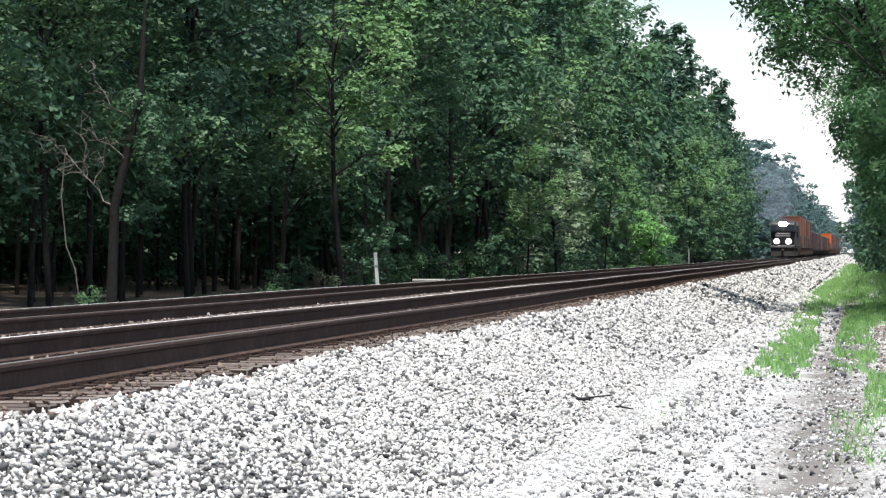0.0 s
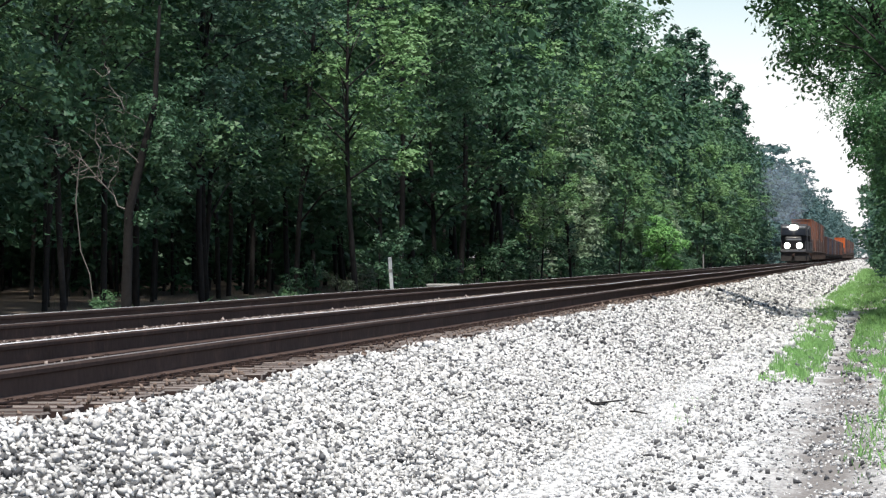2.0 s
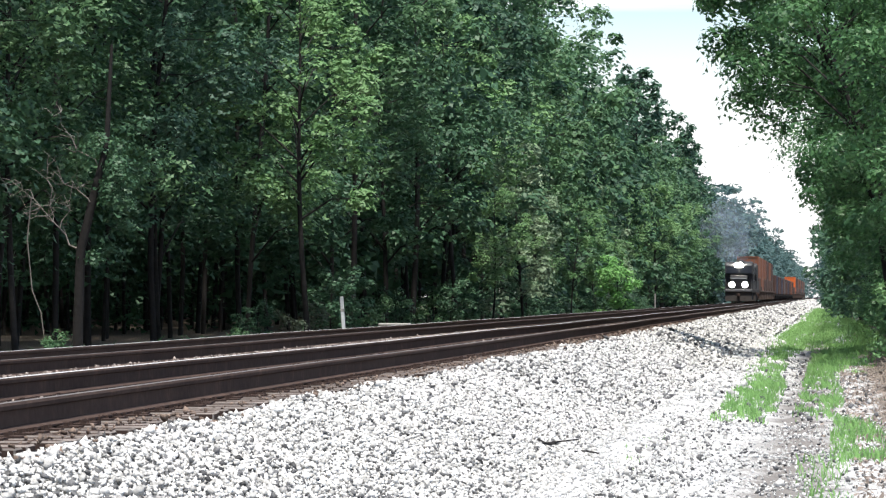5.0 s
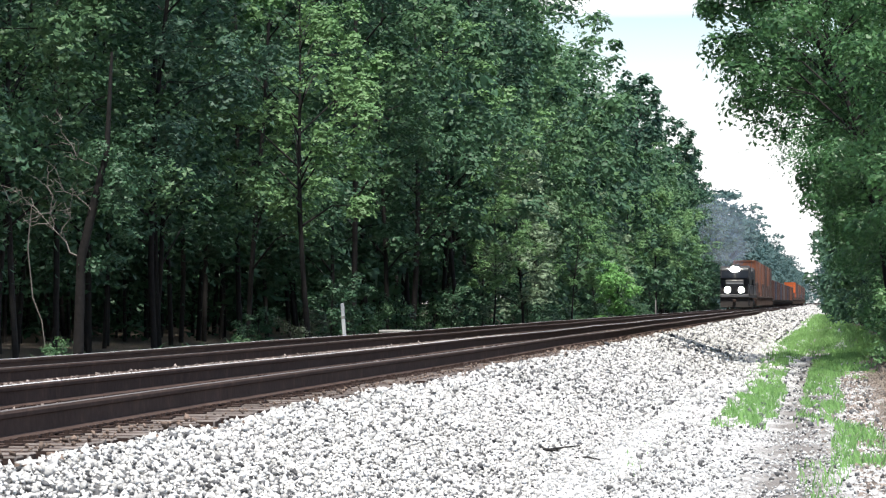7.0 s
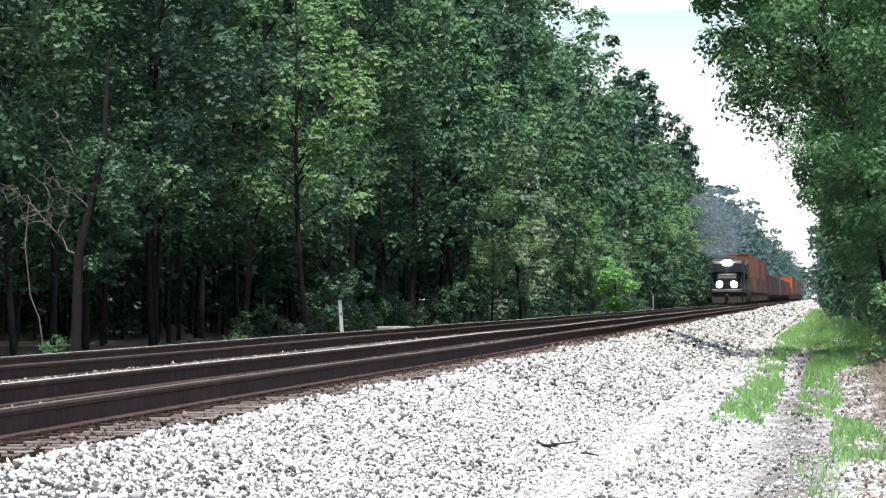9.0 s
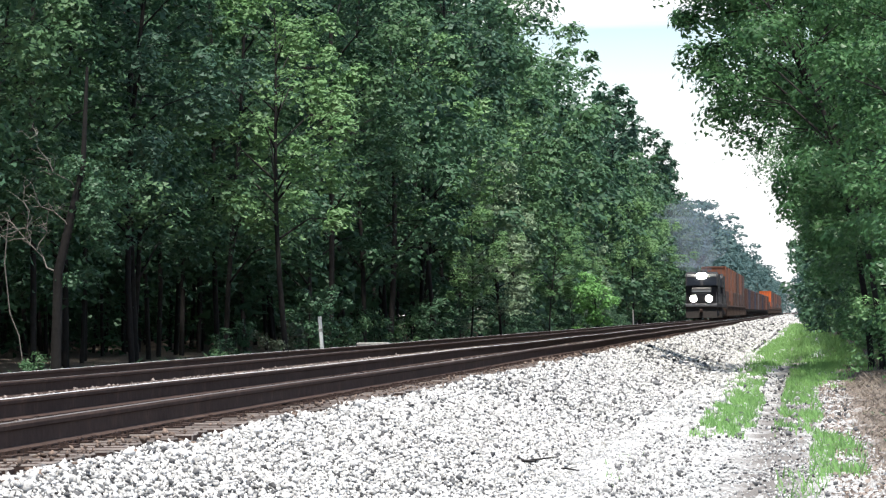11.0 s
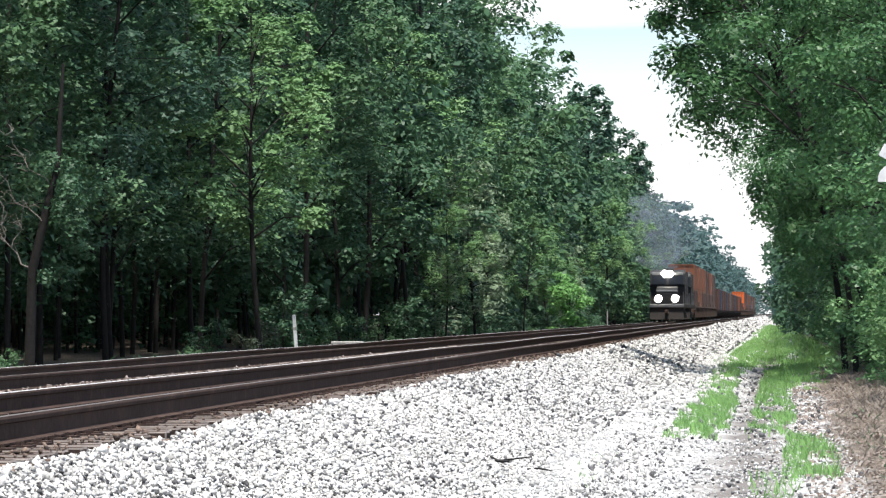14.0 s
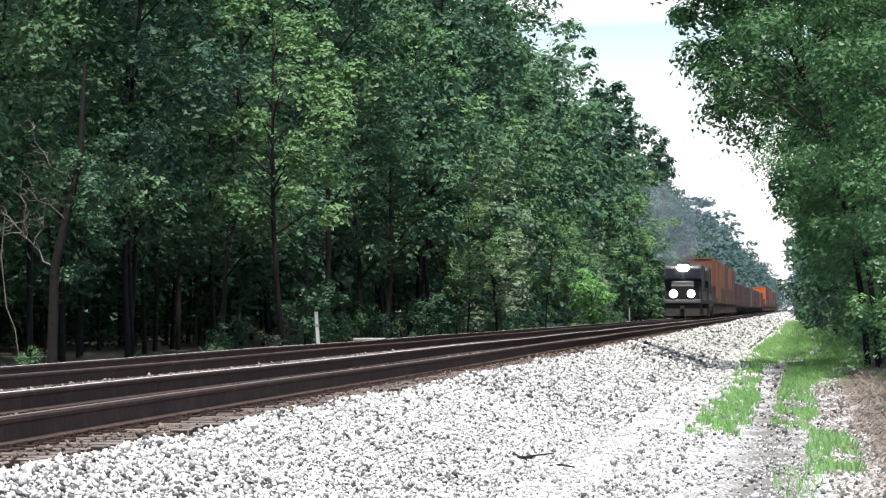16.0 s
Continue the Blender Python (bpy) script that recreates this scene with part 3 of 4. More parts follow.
def wood():
    rnd = random.Random(11)
    words = "tall dark green broadleaf tree at the edge of the wood"
    mats = [M_LEAF_A, M_LEAF_B, M_LEAF_C, M_LEAF_A, M_LEAF_B, M_LEAF_C, M_LEAF_A]
    near = [tree(100 + i, "tree", words, 17 + i % 3 * 1.6, 3.2 + 0.4 * (i % 2), 3.2 + 0.8 * (i % 3), 21, 150, 0.205, mats[i], 0.09 + 0.015 * (i % 3), 1.22) for i in range(7)]
    fine = [tree(150 + i, "tree", words, 17.5 + i % 3 * 1.4, 3.2 + 0.3 * (i % 2), 3.0 + 0.9 * (i % 3), 22, 250, 0.15, mats[i], 0.068 + 0.010 * (i % 3), 1.2, fine=True) for i in range(5)]
    deep = [tree(165 + i, "tree", words, 17.5 + i, 3.6, 2.6, 14, 170, 0.20, M_LEAF_A, 0.065, 1.7, stray=0.0) for i in range(2)]
    lit = tree(131, "tree", "lighter green tree with feathery drooping sprays of leaves", 12.5, 3.2, 4.6, 26, 210, 0.15, M_LEAF_L, 0.09, 0.95, fine=True, fronds=0.9)
    silver = tree(132, "tree", "pale silvery green tree with soft leafy sprays", 10.5, 1.9, 1.5, 20, 190, 0.15, M_LEAF_W, 0.07, 0.85, fine=True, fronds=0.85)
    mid = [tree(120 + i, "tree", words, 17.5 + i, 3.5, 1.2, 16, 44, 0.46, mats[i], 0.12, 1.45, stray=0.05) for i in range(5)]
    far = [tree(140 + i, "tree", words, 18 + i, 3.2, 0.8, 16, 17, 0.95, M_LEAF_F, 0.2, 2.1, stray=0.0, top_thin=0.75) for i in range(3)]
    back = [tree(160 + i, "tree", words, 17.5 + i, 3.6, 2.0, 13, 56, 0.50, M_LEAF_A, 0.075, 1.8, stray=0.0) for i in range(3)]
    pine = tree(170, "tree", words, 24, 2.0, 15.5, 15, 22, 0.55, M_LEAF_C, 0.17, 0.75)
    shrub = [tree(190 + i, "shrub", "low green shrub at the edge of the wood", 2.0 + 0.5 * i, 1.0, 0.3, 9, 66, 0.16, mats[i % 2], 0.03, 0.6, category="shrub", fine=True) for i in range(3)]
    # the wood beyond the line
    y = 65.0
    while y < 225:
        planted(fine[rnd.choice((0, 1)) if y < 97 else rnd.randrange(5)] if y < 138 else near[rnd.randrange(7)], -17.2 + rnd.choice((-2.2, -1.0, 0.0, 0.9, 1.5)) - (2.6 if y < 92 else 0) + rnd.uniform(-0.4, 0.4), y, rnd.uniform(0, 360), rnd.uniform(0.86, 1.14), "wood beyond the line")
        y += rnd.choice((3.2, 4.4, 5.6, 7.4))
    while y < 540:
        planted(rnd.choice(mid), -17.4 + rnd.choice((-2.0, -0.6, 0.4, 1.3)) + rnd.uniform(-0.4, 0.4), y, rnd.uniform(0, 360), rnd.uniform(0.84, 0.99) * (0.96 if y < 275 else 0.88 if y < 320 else 0.82), "wood beyond the line")
        y += rnd.uniform(3.8, 5.4)
    # lighter-leaved trees; those past y = 290 paint sunlit crowns into the wood
    for x, yy, turn, size in ((-14.0, 105.5, 40, 0.84), (-13.0, 153.0, 210, 0.45), (-15.2, 160.0, 60, 1.05), (-14.6, 226.0, 300, 0.55), (-14.9, 250.0, 100, 0.62), (-15.0, 297.0, 30, 0.80), (-14.9, 338.0, 170, 0.90), (-15.0, 382.0, 260, 0.85)):
        planted(lit, x, yy, turn, size, "wood beyond the line")
    for x, yy, turn, size in ((-12.9, 165.5, 150, 0.80), (-15.0, 268.0, 200, 0.85)):
        planted(silver, x, yy, turn, size, "wood beyond the line")
    for x, yy, s in ((-17.2, 338, 0.90), (-17.6, 366, 0.95), (-17.0, 398, 0.90), (-17.5, 437, 0.93), (-17.3, 476, 0.90), (-17.6, 522, 0.91)):
        planted(pine, x, yy, rnd.uniform(0, 360), s, "wood beyond the line", "slender dark pine standing above the wood")
    spots, y = [], y
    while y < 2400:
        spots.append((rnd.choice(far), -17.9 + rnd.uniform(-1.6, 1.3), y, rnd.uniform(0, 360), rnd.uniform(0.84, 0.96)))
        y += rnd.uniform(5, 8.5) * (1 + (y - 540) / 900)
    y = 520.0
    while y < 1500:
        spots.append((rnd.choice(far), -22.5 + rnd.uniform(-1.6, 1.3), y, rnd.uniform(0, 360), rnd.uniform(0.80, 0.94)))
        y += rnd.uniform(7, 11) * (1 + (y - 540) / 900)
    y = 500.0
    while y < 2400:
        spots.append((rnd.choice(far), 2.3 + rnd.uniform(-0.8, 1.0), y, rnd.uniform(0, 360), rnd.uniform(0.5, 0.78)))
        y += rnd.uniform(7, 11) * (1 + (y - 500) / 900)
    for i in range(26):
        spots.append((rnd.choice(far), -30 + 3.2 * i, 2450 + rnd.uniform(-40, 40), rnd.uniform(0, 360), rnd.uniform(0.7, 1.1)))
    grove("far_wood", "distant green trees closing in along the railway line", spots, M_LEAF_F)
    spots = []
    for x0, step in ((-20.8, 4.2), (-24.8, 4.6), (-29.5, 5.0), (-34.5, 5.0), (-40.0, 5.0)):
        y = 62.0
        while y < (560 if x0 > -31 else 330):
            spots.append((rnd.choice(deep if y < 125 and x0 > -31 else back), x0 + rnd.uniform(-1.2, 1.2), y, rnd.uniform(0, 360), rnd.uniform(0.88, 1.08)))
            y += step * rnd.uniform(0.7, 1.3) * (1 if y < 230 else 1.8)
    thick = tree(175, "tree", words, 9, 3.0, 0.3, 14, 28, 0.6, M_LEAF_A, 0.06, 1.3, stray=0.0)
    for x0 in (-36, -41):
        y = 110.0
        while y < 320:
            spots.append((thick, x0 + rnd.uniform(-1, 1), y, rnd.uniform(0, 360), rnd.uniform(0.9, 1.2)))
            y += rnd.uniform(3.5, 5.0)
    y = 62.0
    while y < 260:
        for x0 in (-36,) if y < 125 else (-24, -32):
            spots.append((rnd.choice(shrub), x0 + rnd.uniform(-1.5, 1.5), y, rnd.uniform(0, 360), rnd.uniform(1.0, 1.7)))
        y += 4.6
    y = 100.0
    while y < 430:
        spots.append((rnd.choice(back), 8.2 + rnd.uniform(-1.5, 1.5), y, rnd.uniform(0, 360), rnd.uniform(0.62, 0.8)))
        y += rnd.uniform(4, 6)
    grove("deep_wood", "dark shaded trees and undergrowth deep in the wood", spots, M_LEAF_A)
    # low growth at the foot of the wood
    planted(shrub[1], -14.3, 72.0, 20, 0.30, "shrubs along the wood")
    y = 97.0
    while y < 330:
        planted(rnd.choice(shrub), -15.0 + rnd.uniform(-0.9, 0.6), y, rnd.uniform(0, 360), rnd.uniform(0.4, 0.85) * (0.55 if y < 112 else 1), "shrubs along the wood")
        y += rnd.uniform(3.4, 6.5) * (1.6 if y < 118 else 1.3)
    # the trees beside the path
    rwords = "leafy broadleaf tree hanging over the gravel path"
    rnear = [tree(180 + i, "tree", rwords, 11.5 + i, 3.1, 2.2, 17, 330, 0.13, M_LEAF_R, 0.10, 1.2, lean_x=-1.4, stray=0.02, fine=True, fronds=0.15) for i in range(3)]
    y = 86.0
    while y < 205:
        planted(rnd.choice(rnear), (3.7 if y < 97 else 3.2) + rnd.uniform(-0.5, 0.7), y, rnd.uniform(-25, 25), rnd.uniform(0.86, 1.08), "trees beside the path")
        y += rnd.uniform(4.2, 6.0)
    while y < 500:
        planted(rnd.choice(mid), 2.3 + rnd.uniform(-0.5, 0.7), y, rnd.uniform(0, 360), rnd.uniform(0.58, 0.74), "trees beside the path")
        y += rnd.uniform(4.5, 7)
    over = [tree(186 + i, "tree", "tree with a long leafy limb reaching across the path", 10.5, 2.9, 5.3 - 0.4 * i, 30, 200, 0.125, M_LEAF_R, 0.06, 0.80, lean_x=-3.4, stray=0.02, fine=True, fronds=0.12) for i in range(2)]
    planted(rnear[0], 3.3, 93.5, 5, 0.95, "trees beside the path")
    planted(over[0], 2.0, 99.0, 0, 1.12, "trees beside the path")
    planted(over[0], 1.85, 104.5, 8, 1.28, "trees beside the path")
    planted(over[1], 2.6, 112.0, 10, 1.15, "trees beside the path")
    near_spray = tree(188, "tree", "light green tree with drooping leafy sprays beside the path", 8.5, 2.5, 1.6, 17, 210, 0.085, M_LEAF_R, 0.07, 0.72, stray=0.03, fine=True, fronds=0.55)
    planted(near_spray, 3.5, 66.0, 20, 1.0, "trees beside the path")
    planted(near_spray, 3.55, 75.0, 140, 1.05, "trees beside the path")
    planted(near_spray, 2.75, 79.0, 250, 0.40, "trees beside the path")
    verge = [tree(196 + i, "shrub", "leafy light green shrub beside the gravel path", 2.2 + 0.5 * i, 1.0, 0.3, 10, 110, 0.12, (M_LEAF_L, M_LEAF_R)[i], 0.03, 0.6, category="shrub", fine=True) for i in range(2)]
    y = 77.0
    while y < 210:
        planted(rnd.choice(verge), 2.65 + rnd.uniform(-0.5, 0.7), y, rnd.uniform(0, 360), rnd.uniform(0.55, 1.0), "shrubs beside the path")
        y += rnd.uniform(2.2, 3.6)
    sapling = tree(210, "shrub", "bright green leafy sapling beside the railway line", 3.7, 1.1, 0.6, 12, 90, 0.17, M_LEAF_S, 0.03, 0.75, category="shrub")
    planted(sapling, -12.5, 236.0, 0, 0.92, "shrubs along the wood")
    pale = tree(211, "shrub", "pale greyish weedy bush beside the line", 1.6, 0.9, 0.3, 12, 50, 0.12, M_LEAF_P, 0.02, 0.45, category="shrub")
    planted(pale, -14.0, 106.8, 0, 0.62, "shrubs along the wood")
    planted(pale, -14.1, 103.0, 90, 0.50, "shrubs along the wood")
    for p in near + mid + far + back + rnear + shrub + verge + over + fine + deep + [thick, pine, lit, silver, near_spray, sapling, pale]:
        drop_proto(p)


wood()


# ---- small things beside the line ----
def on_ground(x, y):
    return float(ground_z(np.array(x), np.array(y)))


def lineside():
    for x, y, h, tilt in ((-12.8, 104.3, 1.36, 4.0), (-12.8, 292.0, 1.55, 0.0)):
        post = new("marker_post")
        post.matrix_basis = pose(x, y, on_ground(x, y) - 0.02, 0, -tilt, 0)
        bm = bmesh.new()
        box(bm, -0.045, 0.045, -0.045, 0.045, 0, h, 0.01)
        part("shaft", bm, M_WHITE if y < 200 else M_CONCRETE, post)
        bm = bmesh.new()
        box(bm, -0.048, 0.048, -0.048, 0.048, h * 0.70, h * 0.76)
        part("band", bm, M_CONCRETE, post, "weathered dark band")
        tagged(post, "white painted marker post standing beside the track" if y < 200 else "grey weathered marker post standing beside the track", "post", "marker posts")
    box_ob = new("concrete_box")
    box_ob.matrix_basis = pose(-12.7, 115.5, on_ground(-12.7, 115.5) - 0.03, 0, 0, 3)
    bm = bmesh.new()
    box(bm, -0.42, 0.42, -0.5, 0.5, 0, 0.44, 0.02)
    part("body", bm, M_CONCRETE, box_ob)
    bm = bmesh.new()
    box(bm, -0.46, 0.46, -0.54, 0.54, 0.44, 0.52, 0.02)
    part("lid", bm, M_CONCRETE, box_ob)
    tagged(box_ob, "low concrete cable box with flat lid beside track", "utility box")
    # white sign among the leaves beside the path
    sign = new("lineside_sign")
    sign.matrix_basis = pose(1.71, 60.0, on_ground(1.71, 60.0) - 0.12, 0, 0, 12)
    bm = bmesh.new()
    cylinder(bm, (0, 0, 0), (0, 0, 3.95), 0.035, n=10)
    part("pole", bm, M_GREY, sign)
    bm = bmesh.new()
    box(bm, -0.24, 0.24, -0.055, -0.04, -0.10, 0.10, 0.005)
    bmesh.ops.transform(bm, matrix=pose(0, 0, 3.92, 0, 28, 0), verts=bm.verts[:])
    part("upper_plate", bm, M_WHITE, sign, "tilted white plate")
    ring = [(0.27 * math.cos(a), 3.58 + 0.24 * math.sin(a)) for a in np.linspace(0, math.pi, 15)]
    bm = bmesh.new()
    low = [bm.verts.new((x, -0.06, z)) for x, z in [(-0.27, 3.54)] + ring[::-1] + [(0.27, 3.54)]]
    face = bm.faces.new(low)
    up = bmesh.ops.extrude_face_region(bm, geom=[face])
    bmesh.ops.translate(bm, vec=(0, 0.016, 0), verts=[g for g in up["geom"] if isinstance(g, bmesh.types.BMVert)])
    bmesh.ops.recalc_face_normals(bm, faces=bm.faces)
    part("lower_plate", bm, M_WHITE, sign, "rounded white plate")
    tagged(sign, "white sign plates on a thin grey pole", "sign")
    # dead leaning sapling with bare pale twigs
    rng = np.random.default_rng(7)
    stem = [((0.0, 0, -0.4), 0.13), ((0.03, 0, 1.0), 0.105), ((0.08, 0, 2.4), 0.095), ((0.36, 0.05, 3.6), 0.085), ((0.58, 0.1, 4.5), 0.06), ((0.66, 0.2, 6.5), 0.03)]
    root = new("dead_tree")
    root.matrix_basis = pose(-14.9, 77.6, on_ground(-14.9, 77.6))
    v, f = tubes([stem], 8)
    put("trunk", mesh_of("trunk", v, f, M_BARK, smooth=True), root)

    def crooked(a, b, r, bend=0.06, n=6):
        a, b = np.array(a, float), np.array(b, float)
        return [(a + (b - a) * u + rng.normal(size=3) * bend * np.linalg.norm(b - a) * (0 < u < 1), r * (1 - 0.7 * u)) for u in np.linspace(0, 1, n)]

    limbs = [((0.08, 0, 2.4), (-0.75, 0.1, 3.25), 0.030), ((-0.5, 0.05, 2.95), (-0.62, 0.2, 4.1), 0.018), ((-0.35, 0.05, 2.85), (0.0, 0.2, 3.75), 0.016),
             ((-0.70, 0.1, 3.2), (-1.15, 0.1, 3.75), 0.016), ((0.30, 0, 3.3), (-0.45, -0.1, 3.95), 0.018), ((0.45, 0.1, 4.0), (-0.35, 0.1, 5.15), 0.022)]
    for a, b, r in limbs:
        main = crooked(a, b, r * 0.7)
        paths = [main]
        for k in range(9):
            p = main[rng.integers(2, 6)][0]
            paths.append(crooked(p, p + rng.normal(size=3) * np.array([0.26, 0.2, 0.22]) + np.array([-0.12, 0, 0.16]), r * 0.4, 0.14, 4))
        v, f = tubes(paths, 5)
        put("dead_branch", mesh_of("dead_branch", v, f, M_DEAD, smooth=True), root, "bare pale twigs")
    v, f = tubes([[((-0.92, 0, 3.45), 0.010), ((-1.0, 0, 2.6), 0.014), ((-0.9, 0, 1.6), 0.013), ((-0.72, 0, 1.15), 0.011), ((-0.62, 0, 0.4), 0.010), ((-0.6, 0, -0.2), 0.010)]], 5)
    put("hanging_vine", mesh_of("hanging_vine", v, f, M_DEAD, smooth=True), root, "thin bare hanging vine stem")
    for lo, hi, side, count, spread in ((3.7, 5.0, 0.25, 9, 0.42), (1.9, 3.3, 0.56, 5, 0.18), (3.0, 4.1, 0.45, 6, 0.32)):
        zs = rng.uniform(lo, hi, count)
        c = np.stack([0.08 * zs + side + rng.normal(size=count) * spread, rng.normal(size=count) * 0.3 - 0.1, zs], 1)
        q = bough_leaves(rng, c, rng.uniform(0.20, 0.34, count), 130, 0.085, fronds=0.4)
        put("vine_leaves", quads("vine_leaves", three(q), M_LEAF_A, 3), root, "green climbing vine leaves")
    tagged(root, "dark leaning trunk with dead twigs and climbing vine", "dead tree")
    # fallen twig and a lump of rock
    twig = new("fallen_twig")
    twig.matrix_basis = pose(-2.78, 38.8, on_ground(-2.78, 38.8) + 0.03, 0, 0, -20)
    v, f = tubes([[((-0.3, 0.5, 0.05), 0.014), ((0, 0, 0.03), 0.018), ((0.25, -0.3, 0.04), 0.010)], [((0, 0, 0.03), 0.012), ((0.3, 0.15, 0.07), 0.007)]], 5)
    put("stick", mesh_of("stick", v, f, M_BARK), twig)
    tagged(twig, "thin dark fallen twig lying on the ballast", "twig")
    stick = new("fallen_twig")
    stick.matrix_basis = pose(-2.42, 39.5, on_ground(-2.42, 39.5) + 0.02)
    v, f = tubes([[((-0.14, 0.2, 0.01), 0.008), ((0.0, 0.02, 0.025), 0.012), ((0.14, -0.22, 0.01), 0.007)]], 5)
    put("stick", mesh_of("stick", v, f, M_BARK), stick)
    tagged(stick, "short dark stick lying on the pale path", "twig")
    for k, (x, y, s) in enumerate(((-0.47, 64.5, 0.075), (-1.02, 66.0, 0.06), (-0.75, 110.0, 0.10), (-2.95, 77.0, 0.11))):
        bm = bmesh.new()
        bmesh.ops.create_icosphere(bm, subdivisions=2, radius=s)
        for v in bm.verts:
            v.co *= 0.8 + 0.4 * noise.noise(v.co * 9 + Vector((k, 0, 0)))
            v.co.z *= 0.75
        ob = part("rock", bm, (M_STONE_DARK, M_STONE, M_STONE_DARK, M_STONE_DARK)[k], None)
        ob.matrix_basis = pose(x, y, on_ground(x, y) + s * 0.4)
        tagged(ob, ("dark lump of rock lying on the path", "pale lump of rock lying on the path", "dark lump of rock lying on the path", "dark jagged lump of rock on the ballast bank")[k], "rock", "rocks on the path")


lineside()


# ---- ballast, grit, grass and litter ----
def stones(name, label, mat, zones, seed, lift=0.25, even=False, base=0.0):
    """Loose crushed stones, each a crooked wedge. A zone is x0, x1, y0, y1, number per square metre, size."""
    rng = np.random.default_rng(seed)
    block = np.array([(e, 1.15 * math.cos(a), 1.15 * math.sin(a)) for e in (-1, 1) for a in (0.4, 2.5, 4.6)], float)
    faces = np.array([(0, 2, 1), (3, 4, 5), (0, 1, 4), (0, 4, 3), (1, 2, 5), (1, 5, 4), (2, 0, 3), (2, 3, 5)])
    out = []
    for x0, x1, y0, y1, per, size in zones:
        if even:
            gap = per ** -0.5
            x, y = np.meshgrid(np.arange(x0, x1, gap), np.arange(y0, y1, gap))
            x, y = (k.reshape(-1) + rng.uniform(-0.42, 0.42, k.size) * gap for k in (x, y))
            n = len(x)
        else:
            n = int((x1 - x0) * (y1 - y0) * per)
            x, y = rng.uniform(x0, x1, n), rng.uniform(y0, y1, n)
        s = size * rng.lognormal(0, 0.24 if even else 0.32, n)
        v = block[None] + rng.normal(size=(n, 6, 3)) * 0.26
        v *= (s[:, None] * np.stack([np.ones(n) * 0.62, rng.uniform(0.4, 0.6, n), rng.uniform(0.38, 0.62, n)], 1))[:, None]
        q = rng.normal(size=(n, 4))
        q[:, 1:3] *= 0.7
        q /= np.linalg.norm(q, axis=1)[:, None]
        w, a, b, c = q.T
        R = np.stack([np.stack([1 - 2 * (b * b + c * c), 2 * (a * b - c * w), 2 * (a * c + b * w)], 1),
                      np.stack([2 * (a * b + c * w), 1 - 2 * (a * a + c * c), 2 * (b * c - a * w)], 1),
                      np.stack([2 * (a * c - b * w), 2 * (b * c + a * w), 1 - 2 * (a * a + b * b)], 1)], 1)
        v = np.einsum("nij,nkj->nki", R, v)
        at = np.stack([x, y, ground_z(x, y) + base + s * (lift + rng.uniform(-0.4, 0.55, n))], 1)
        out.append(v + at[:, None])
    v = np.concatenate(out)
    n = len(v)
    f = (np.arange(n)[:, None, None] * 6 + faces[None]).reshape(-1, 3)
    me = bpy.data.meshes.new(name)
    me.vertices.add(n * 6)
    me.vertices.foreach_set("co", v.astype(np.float32).reshape(-1))
    me.loops.add(f.size)
    me.loops.foreach_set("vertex_index", f.astype(np.int32).reshape(-1))
    me.polygons.add(len(f))
    me.polygons.foreach_set("loop_start", np.arange(0, f.size, 3, dtype=np.int32))
    me.polygons.foreach_set("loop_total", np.full(len(f), 3, dtype=np.int32))
    me.materials.append(mat)
    me.update(calc_edges=True)
    tagged(put(name, me), label, "gravel", kind="stuff")


def blades(name, label, mat, zones, seed, category="grass"):
    """Upright tapered blades. A zone is x0, x1, y0, y1, number per square metre, height, width."""
    rng = np.random.default_rng(seed)
    out = []
    for x0, x1, y0, y1, per, h, wd in zones:
        n = int((x1 - x0) * (y1 - y0) * per)
        x, y = rng.uniform(x0, x1, n), rng.uniform(y0, y1, n)
        u, w = (x - x0) / (x1 - x0) * 2 - 1, (y - y0) / (y1 - y0) * 2 - 1
        clump = np.sin(x * 5.3 + seed + 0.3 * y) * np.sin(y * 0.41 + seed * 2 + 2 * x) + 0.7 * np.sin(x * 11.1 + 1) * np.sin(y * 0.93 + 3 * x)
        keep = (np.abs(u) ** 2 + np.abs(w) ** 4 + rng.uniform(-0.9, 0.5, n) + 0.5 * np.sin(y * 0.9 + 4 * u) < 0.6) & (clump > -0.25 + rng.normal(size=n) * 0.25)
        x, y = x[keep], y[keep]
        n = len(x)
        z = ground_z(x, y) - 0.02
        hh = h * rng.uniform(0.4, 1.25, n) * (0.75 + 0.25 * np.sin(x * 9 + y * 1.3))
        a = rng.uniform(0, 6.283, n)
        bend = rng.uniform(0.1, 0.6 if category == "grass" else 1.6, n) * hh
        base = np.stack([x, y, z], 1)
        si = np.stack([np.cos(a), np.sin(a), np.zeros(n)], 1) * wd
        ln = np.stack([-np.sin(a), np.cos(a), np.zeros(n)], 1) * bend[:, None]
        up = np.stack([np.zeros(n), np.zeros(n), hh], 1)
        out.append(np.stack([base - si, base + si, base + si * 0.7 + ln * 0.4 + up * 0.6, base + ln + up], 1))
    tagged(put(name, quads(name, np.concatenate(out), mat)), label, category, kind="stuff")


